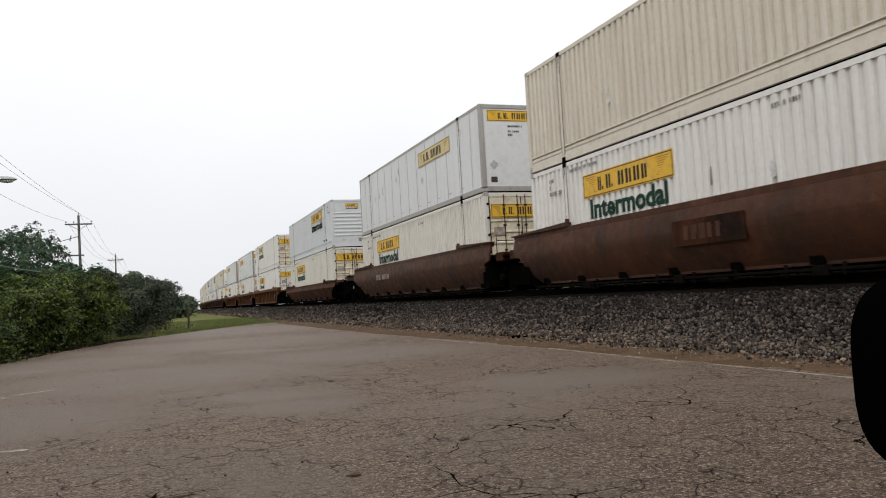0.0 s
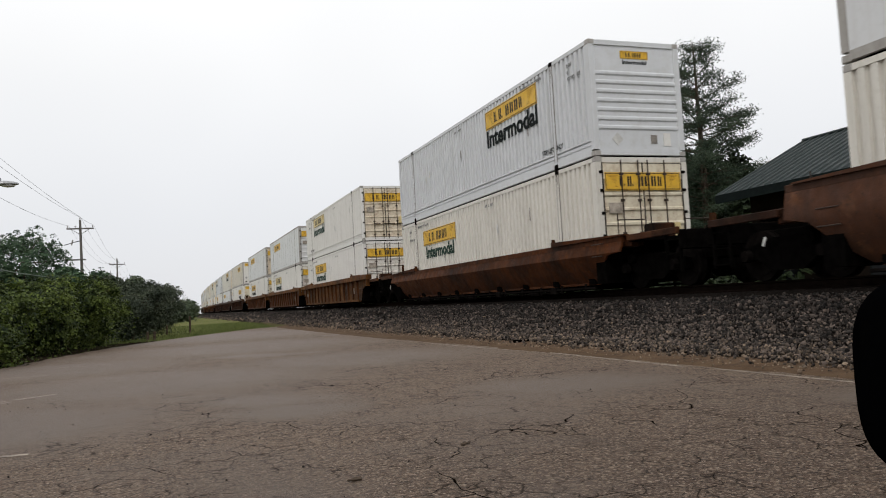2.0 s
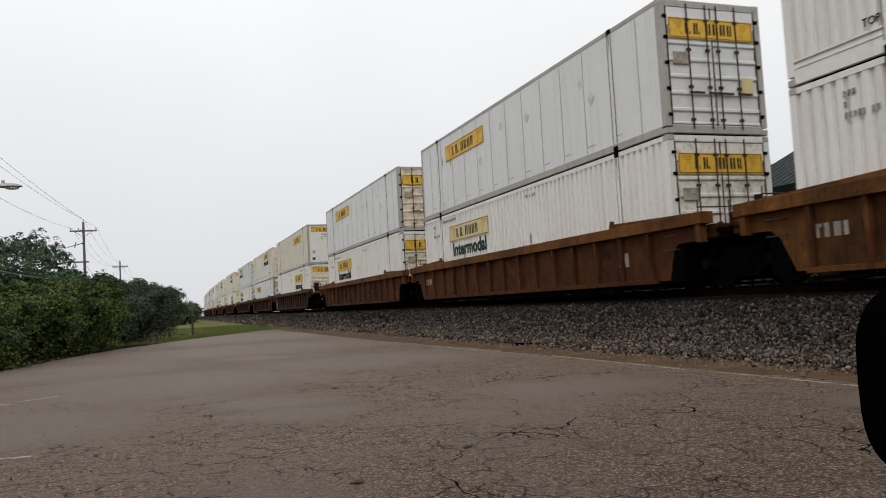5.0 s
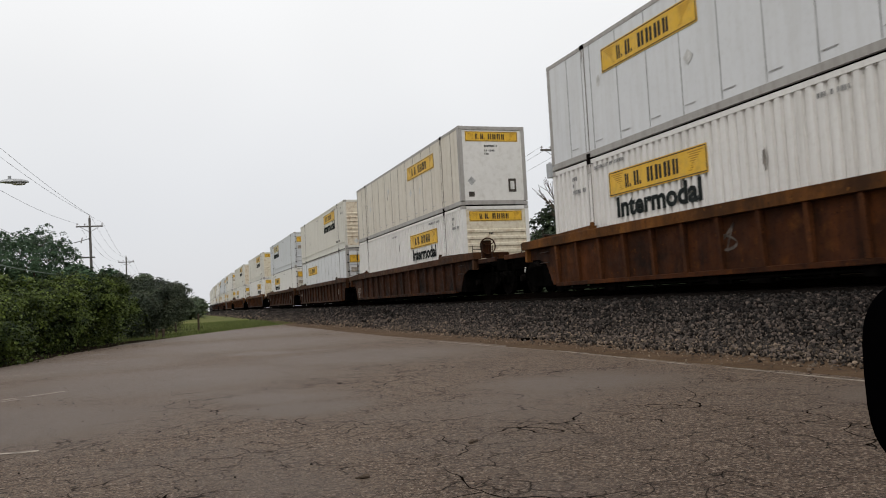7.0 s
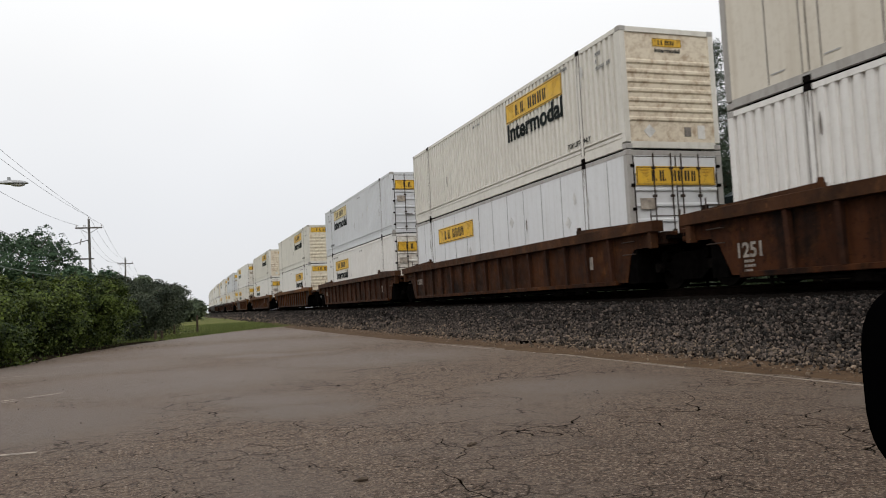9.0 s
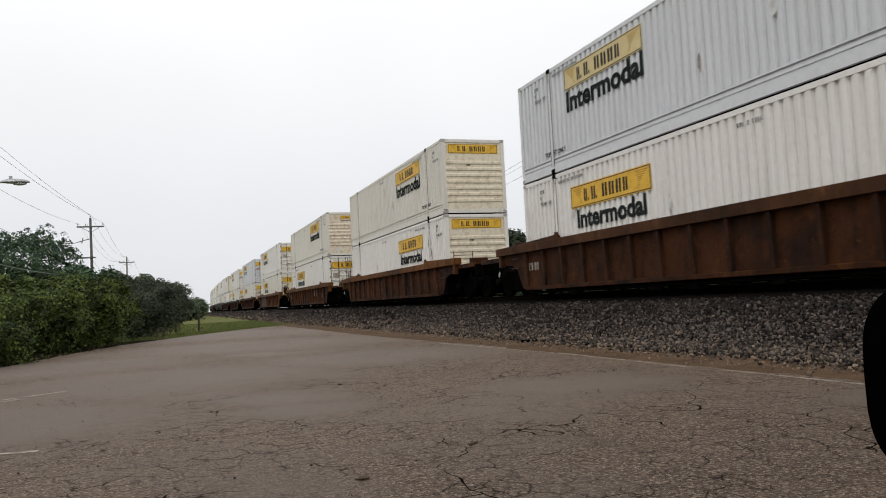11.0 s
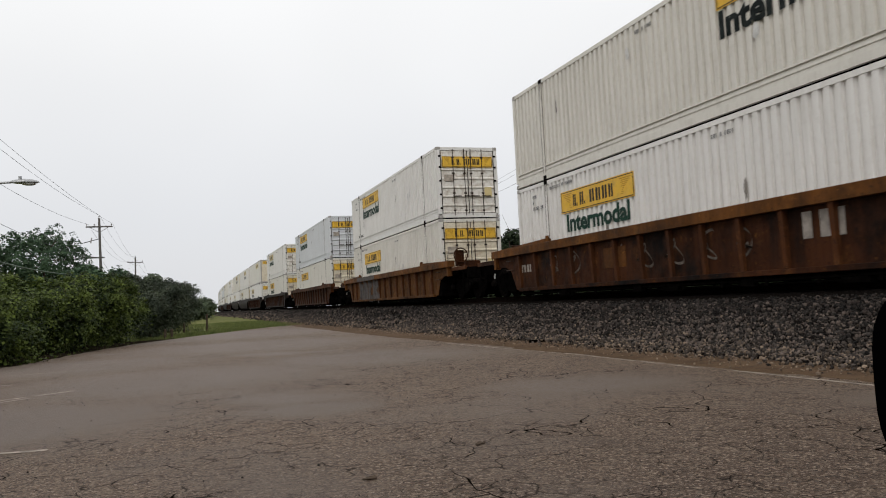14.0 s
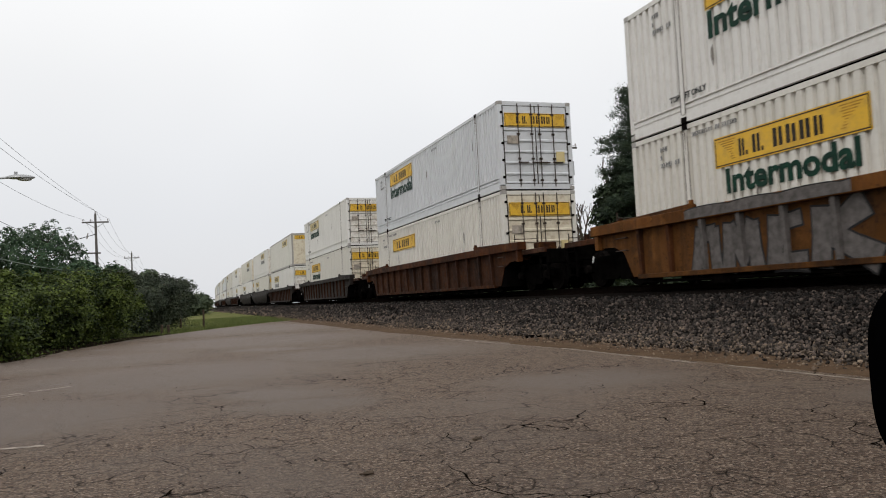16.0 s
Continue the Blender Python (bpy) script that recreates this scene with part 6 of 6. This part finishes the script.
def utility_pole(x, y, h, label, second=True, lean=0.0):
    root = thing("utility_pole", label, "utility pole", "utility poles", pose(x, y, -0.05, 0, lean, 0))
    part("pole", add_tube(bmesh.new(), (0, 0, 0), (0, 0, h), 0.17, 0.11, 10), M["polewood"], root)
    pin = cached("insulator", pin_bm, M["ceramic"])
    a = child("crossarm", cached("crossarm", lambda: arm_bm(2.5), M["polewood"]), root, "grey wooden crossarm", pose(0, -0.13, h - 0.9))
    for px in (-1.15, -0.45, 1.15):
        child("insulator", pin, a, m=pose(px, 0, 0.06))
    child("insulator", pin, root, m=pose(0, 0, h - 0.02))
    for s in (-1, 1):
        part("brace", add_tube(bmesh.new(), (s * 0.85, -0.14, h - 0.95), (0, -0.13, h - 1.5), 0.022, seg=6), M["polewood"], root)
    if second:
        b = child("crossarm", cached("crossarm_small", lambda: arm_bm(1.7), M["polewood"]), root, "", pose(-0.45, -0.13, h - 4.0))
        child("insulator", pin, b, m=pose(-0.7, 0, 0.06))
        part("switch_bracket", add_tube(bmesh.new(), (-1.5, -0.1, h - 2.5), (0, -0.1, h - 2.1), 0.035, seg=6), M["wire"], root)
        part("cutout", add_tube(bmesh.new(), (-0.85, -0.1, h - 2.55), (-0.72, -0.1, h - 2.0), 0.06, seg=8), M["ceramic"], root)
    return root


def wire(a, b, sag, r=0.018, name="wire", mat="wire", label="thin black overhead wire hanging between poles"):
    r *= 0.55
    a, b = Vector(a), Vector(b)
    cu = bpy.data.curves.new(name, "CURVE")
    cu.dimensions, cu.bevel_depth, cu.bevel_resolution = "3D", r, 1
    sp = cu.splines.new("POLY")
    k = 18
    sp.points.add(k)
    for i in range(k + 1):
        f = i / k
        p = a.lerp(b, f)
        p.z -= sag * 4 * f * (1 - f)
        sp.points[i].co = (*p, 1)
    cu.materials.append(M[mat])
    tagged(new(name, cu), label, "wire", "overhead wires")


def make_poles():
    P = ((-7.1, 86.5), (-6.6, 146.0), (-6.0, 206.0))
    H = 11.05
    utility_pole(-12.2, 28.0, 13.2, "grey wooden utility pole with crossarm and insulators")
    for i, (x, y) in enumerate(P):
        utility_pole(x, y, H, "grey wooden utility pole with crossarm and insulators", i < 1, lean=-0.6 if i == 0 else 0)
    for (x0, y0), (x1, y1) in zip(P, P[1:]):
        for dx, dz in ((-1.15, -0.62), (-0.45, -0.62), (1.15, -0.62), (0, 0.18)):
            wire((x0 + dx, y0 - 0.13, H + dz - 0.05), (x1 + dx, y1 - 0.13, H + dz - 0.05), 1.3)
        wire((x0 - 0.2, y0, H - 4.0), (x1 - 0.2, y1, H - 4.0), 1.2, 0.025)
    for dx, z0, z1, sag, r in ((0.9, 13.0, H + 0.14, 0.55, .02), (0.0, 13.3, H + 0.14, 0.85, .02), (-1.15, 12.3, H - 0.67, 1.3, .02), (-0.3, 9.2, H - 4.1, 1.2, .025)):
        wire((-12.2 + dx, 28.0, z0), (-7.1 + (dx if dx < -0.5 else 0), 86.4, z1), sag, r)
    wire((-12.1, 28.0, 5.9), (-7.1, 86.4, H - 5.75), 1.05, .07, mat="cable", label="sagging pale green cable before the trees")
    wire((-7.1, 86.4, H + 0.10), (-5.95, 86.4, H - 0.62), 0.05)
    lp = thing("lamp_pole", "weathered wooden pole carrying the street lamp", "pole", "", pose(-7.1, 27.0, -0.05))
    part("pole", add_tube(bmesh.new(), (0, 0, 0), (0, 0, 7.2), 0.15, 0.11, 10), M["polewood"], lp)
    part("pole_cap", add_tube(bmesh.new(), (0, 0, 7.2), (0, 0, 7.24), 0.12, 0.06, 10), M["lampgrey"], lp)
    # street lamp on the nearest pole, arm towards the lot
    lamp = thing("street_lamp", "grey cobra-head street lamp on a long pole arm", "street lamp", "", pose(-7.1, 27.0, 0))
    bm = bmesh.new()
    path = [(0, -0.1, 4.7), (0.6, -0.1, 5.02), (1.4, -0.1, 5.20), (2.45, -0.1, 5.27)]
    for a, b in zip(path, path[1:]):
        add_tube(bm, a, b, 0.035, seg=8)
    part("arm", bm, M["lampgrey"], lamp)
    bm = bmesh.new()
    bmesh.ops.create_uvsphere(bm, u_segments=16, v_segments=10, radius=1)
    for v in bm.verts:
        t = v.co.x
        v.co = (2.78 + t * 0.42, -0.1 + v.co.y * 0.17 * (1 - 0.25 * (t - 0.3) ** 2), 5.27 + (v.co.z * 0.10 if v.co.z > 0 else v.co.z * 0.055))
    part("head", bm, M["lampgrey"], lamp, "grey metal lamp head")
    bm = bmesh.new()
    bmesh.ops.create_uvsphere(bm, u_segments=12, v_segments=8, radius=1)
    for v in bm.verts:
        v.co = (2.90 + v.co.x * 0.20, -0.1 + v.co.y * 0.12, 5.215 + v.co.z * 0.05)
    part("lens", bm, M["lens"], lamp, "pale lamp lens")
    part("photocell", add_tube(bmesh.new(), (2.66, -0.1, 5.35), (2.66, -0.1, 5.45), 0.05, seg=10), M["lampgrey"], lamp)
    # pole with transformers behind the train
    r = utility_pole(27.0, 51.6, 12.3, "wooden utility pole with grey transformers behind the train", False)
    for dx in (-0.62, 0.62, 0.0):
        bm = add_tube(bmesh.new(), (dx, 0.15 if dx == 0 else -0.2, 9.35), (dx, 0.15 if dx == 0 else -0.2, 10.35), 0.27, seg=14)
        add_tube(bm, (dx, -0.2, 10.35), (dx, -0.2, 10.5), 0.2, 0.05, 10)
        part("transformer", bm, M["lampgrey"], r, "grey cylindrical transformer")
    for dx in (-1.15, -0.45, 1.15):
        wire((27.0 + dx, 51.6, 11.6), (27.0 + dx, 111.0, 11.6), 1.2)


def make_depot():
    """A low station building with a dark standing-seam roof behind the train."""
    root = thing("depot_building", "low dark building with dark green metal roof", "building", "", pose(0, 0, 0))
    X0, X1, Y0, Y1, EV, RD = 20.0, 29.0, 2.0, 24.8, 4.42, 6.62
    XR = 24.5
    bm = bmesh.new()
    for a in (box_bm(X0 + 0.9, X1 - 0.9, Y0 + 0.8, Y0 + 1.0, 0, EV), box_bm(X0 + 0.9, X1 - 0.9, Y1 - 1.0, Y1 - 0.8, 0, EV), box_bm(X0 + 0.9, X0 + 1.1, Y0 + 1.0, Y1 - 1.0, 0, EV), box_bm(X1 - 1.1, X1 - 0.9, Y0 + 1.0, Y1 - 1.0, 0, EV)):
        part("wall", a, M["siding"], root, "near-black siding wall")
    bm = bmesh.new()
    for y in (Y0 + 0.9, Y1 - 0.9):
        vs = [bm.verts.new(p) for p in ((X0 + 0.9, y, EV), (X1 - 0.9, y, EV), (XR, y, RD - 0.35))]
        bm.faces.new(vs)
    part("gable", bm, M["siding"], root)
    for s, xe in ((-1, X0), (1, X1)):
        bm = bmesh.new()
        t = 0.12
        pts = [(xe, EV), (XR, RD), (XR, RD - t), (xe, EV - t)]
        a = [bm.verts.new((x, Y0, z)) for x, z in pts]
        b = [bm.verts.new((x, Y1, z)) for x, z in pts]
        bm.faces.new(a)
        bm.faces.new(b[::-1])
        for i in range(4):
            bm.faces.new((a[i], a[(i + 1) % 4], b[(i + 1) % 4], b[i]))
        bmesh.ops.recalc_face_normals(bm, faces=bm.faces[:])
        slope = part("roof", bm, M["roofmetal"], root, "dark green standing-seam roof")
        d = Vector((XR - xe, 0, RD - EV))
        bm = bmesh.new()
        add_box(bm, -0.02, 0.02, -0.02, 0.02, 0, 1)
        for v in bm.verts:
            f = v.co.z
            v.co = (xe + d.x * f, v.co.y, EV + d.z * f + (0.05 if v.co.x > 0 else 0.0))
        me = mesh_of("seam", bm, M["seam"])
        k = int((Y1 - Y0) / 0.42)
        for i in range(k + 1):
            child("seam", me, slope, m=pose(0, Y0 + 0.04 + i * 0.42, 0))
        part("fascia", box_bm(xe - 0.03 if s < 0 else xe - 0.02, xe + 0.02 if s < 0 else xe + 0.03, Y0, Y1, EV - 0.32, EV - 0.02), M["fascia"], root, "dark eaves board")
    part("ridge_cap", box_bm(XR - 0.15, XR + 0.15, Y0, Y1, RD - 0.02, RD + 0.05, 0.02), M["seam"], root)
    part("vent_pipe", add_tube(bmesh.new(), (23.3, 19.2, 5.9), (23.3, 19.2, 6.75), 0.06, seg=10), M["lampgrey"], root, "pale roof vent pipe")
    for i in range(5):
        y = Y0 + 3 + i * 4.2
        w = part("window", box_bm(X0 + 0.86, X0 + 0.93, y, y + 1.3, 1.0, 2.5, 0.01), M["fascia"], root)
        part("pane", box_bm(X0 + 0.85, X0 + 0.87, y + 0.08, y + 1.22, 1.08, 2.42), M["glass"], w)


def make_small_things():
    # low wooden posts on the grass
    for x, y, h, lab in ((1.52, 45.8, 0.95, "weathered grey wooden post standing in grass"), (-0.51, 35.6, 0.42, "short weathered wooden post in grass"), (-0.25, 36.0, 0.40, "short weathered wooden post in grass"), (0.33, 46.6, 0.5, "short weathered wooden post in grass")):
        p = thing("wooden_post", lab, "post", "posts by the lot", pose(x, y, -0.05))
        part("post", add_tube(bmesh.new(), (0, 0, 0), (0.01, 0, h), 0.06, 0.052, 10), M["bark"], p)
        part("post_cap", add_tube(bmesh.new(), (0.01, 0, h), (0.01, 0, h + 0.03), 0.065, 0.04, 10), M["bark"], p)
    # broken tie plank on the dirt
    bm = box_bm(-0.36, 0.36, -0.07, 0.07, 0, 0.06, 0.012)
    for v in bm.verts:
        v.co.y += 0.05 * math.sin(v.co.x * 4)
        v.co.z += 0.012 * math.sin(v.co.x * 9)
    tagged(new("wood_scrap", mesh_of("wood_scrap", bm, M["grimy"])), "dark broken piece of tie on the dirt", "wood scrap").matrix_basis = pose(7.55, 15.8, 0.035, 0, 0, -24)
    rng = random.Random(2)
    for x, y in ((1.06, 4.75), (2.05, 5.45)):
        bm = bmesh.new()
        for i in range(5):
            add_tube(bm, (rng.uniform(-.05, .05), rng.uniform(-.03, .03), 0.008), (rng.uniform(-.05, .05), rng.uniform(-.03, .03), 0.014), 0.012, 0.006, 5)
        tagged(new("leaf_litter", mesh_of("leaf_litter", bm, M["bark"])), "tiny dark clump of leaf litter on asphalt", "leaf litter").matrix_basis = pose(x, y, 0)


def make_car():
    """The parked car beside which the camera stands; its door mirror reaches into view."""
    AZ = 60.0
    base = Matrix.Translation((0, 0, 0)) @ pose(0, 0, 0, 0, 0, -AZ)       # +y forward, -x to its left side
    car = thing("parked_car", "black parked car with a black door mirror", "car", "", base)
    # body to the right of its left flank at x = 0.12
    X0, X1 = 0.12, 1.88
    # unseen nose drawn long and hood high to block sky light on nearby asphalt
    prof = [(-2.5, 0.35), (-2.55, 0.80), (-2.3, 1.02), (1.1, 1.04), (2.5, 0.99), (2.72, 0.88), (2.8, 0.60), (2.74, 0.32)]
    part("body", add_outline(bmesh.new(), prof, X0, X1), M["carpaint"], car)
    cab = add_outline(bmesh.new(), [(-2.0, 0.95), (-1.5, 1.42), (-0.2, 1.45), (0.9, 0.93)], X0 + 0.12, X1 - 0.12)
    for v in cab.verts:
        v.co.x += (1.0 - v.co.x) * 0.30 * max(0.0, v.co.z - 0.94)
    part("cabin", cab, M["glass"], car, "dark tinted cabin glass")
    part("roof", add_outline(bmesh.new(), [(-1.55, 1.40), (-1.45, 1.46), (-0.25, 1.49), (-0.1, 1.42)], X0 + 0.1, X1 - 0.1), M["carpaint"], car)
    for x in (X0 - 0.01, X1 - 0.19):
        for y in (-1.55, 1.75):
            bm = add_tube(bmesh.new(), (x, 0, 0), (x + 0.2, 0, 0), 0.32, seg=24)
            w = part("wheel", bm, M["rubber"], car, "", pose(0, y, 0.32))
            part("rim", add_tube(bmesh.new(), (x - 0.005, 0, 0), (x + 0.205, 0, 0), 0.19, seg=20), M["lampgrey"], w)
    return car, base


def make_mirror(car, base):
    C = Vector((0.746, 0.566, EYE - 0.103))
    inv = base.inverted()
    bm = bmesh.new()
    bmesh.ops.create_uvsphere(bm, u_segments=40, v_segments=24, radius=1)

    def sq(v, e):
        return math.copysign(abs(v) ** e, v)
    for v in bm.verts:
        v.co = (sq(v.co.x, 0.62) * 0.105, sq(v.co.y, 0.75) * 0.06, sq(v.co.z, 0.60) * 0.104)
    m = inv @ Matrix.Translation(C) @ pose(0, 0, 0, 0, 0, -49)
    house = child("mirror_housing", mesh_of("mirror_housing", bm, M["mirror_plastic"], True), car, "black plastic door mirror housing", m)
    part("mirror_arm", box_bm(0.02, 0.30, -0.02, 0.05, -0.09, -0.04, 0.015), M["mirror_plastic"], house)


def make_soil():
    """Bare litter under the hedge, up to the asphalt's edge."""
    bm = bmesh.new()
    prev = None
    for i in range(60):
        y = 8 + i * 0.46
        e = float(np.interp(y, [8, 10, 16, 21.4, 25.7, 31.2, 36.5], [-9, -8.2, -5.1, -3.57, -2.83, -1.58, 0.41]))
        w = min(1.0, (35.2 - y) / 3) * 4.5 + 0.3 * noise.noise((1, y, 2))
        cur = [bm.verts.new((e - 0.02 + 0.12 * noise.noise((0, y * 1.7, 3)), y, -0.012)), bm.verts.new((e - max(0.3, w) * 0.3, y, 0.03)), bm.verts.new((e - max(0.4, w), y, -0.02))]
        if prev:
            for j in range(2):
                bm.faces.new((prev[j + 1], prev[j], cur[j], cur[j + 1]))
        prev = cur
    bmesh.ops.recalc_face_normals(bm, faces=bm.faces[:])
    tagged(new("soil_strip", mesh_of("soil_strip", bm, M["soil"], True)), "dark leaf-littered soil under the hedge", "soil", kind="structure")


make_hedge()
make_soil()
make_left_trees()
make_far_side()
make_grass()
make_poles()
make_depot()
make_small_things()
car, car_base = make_car()
make_mirror(car, car_base)
make_ballast()
motions()
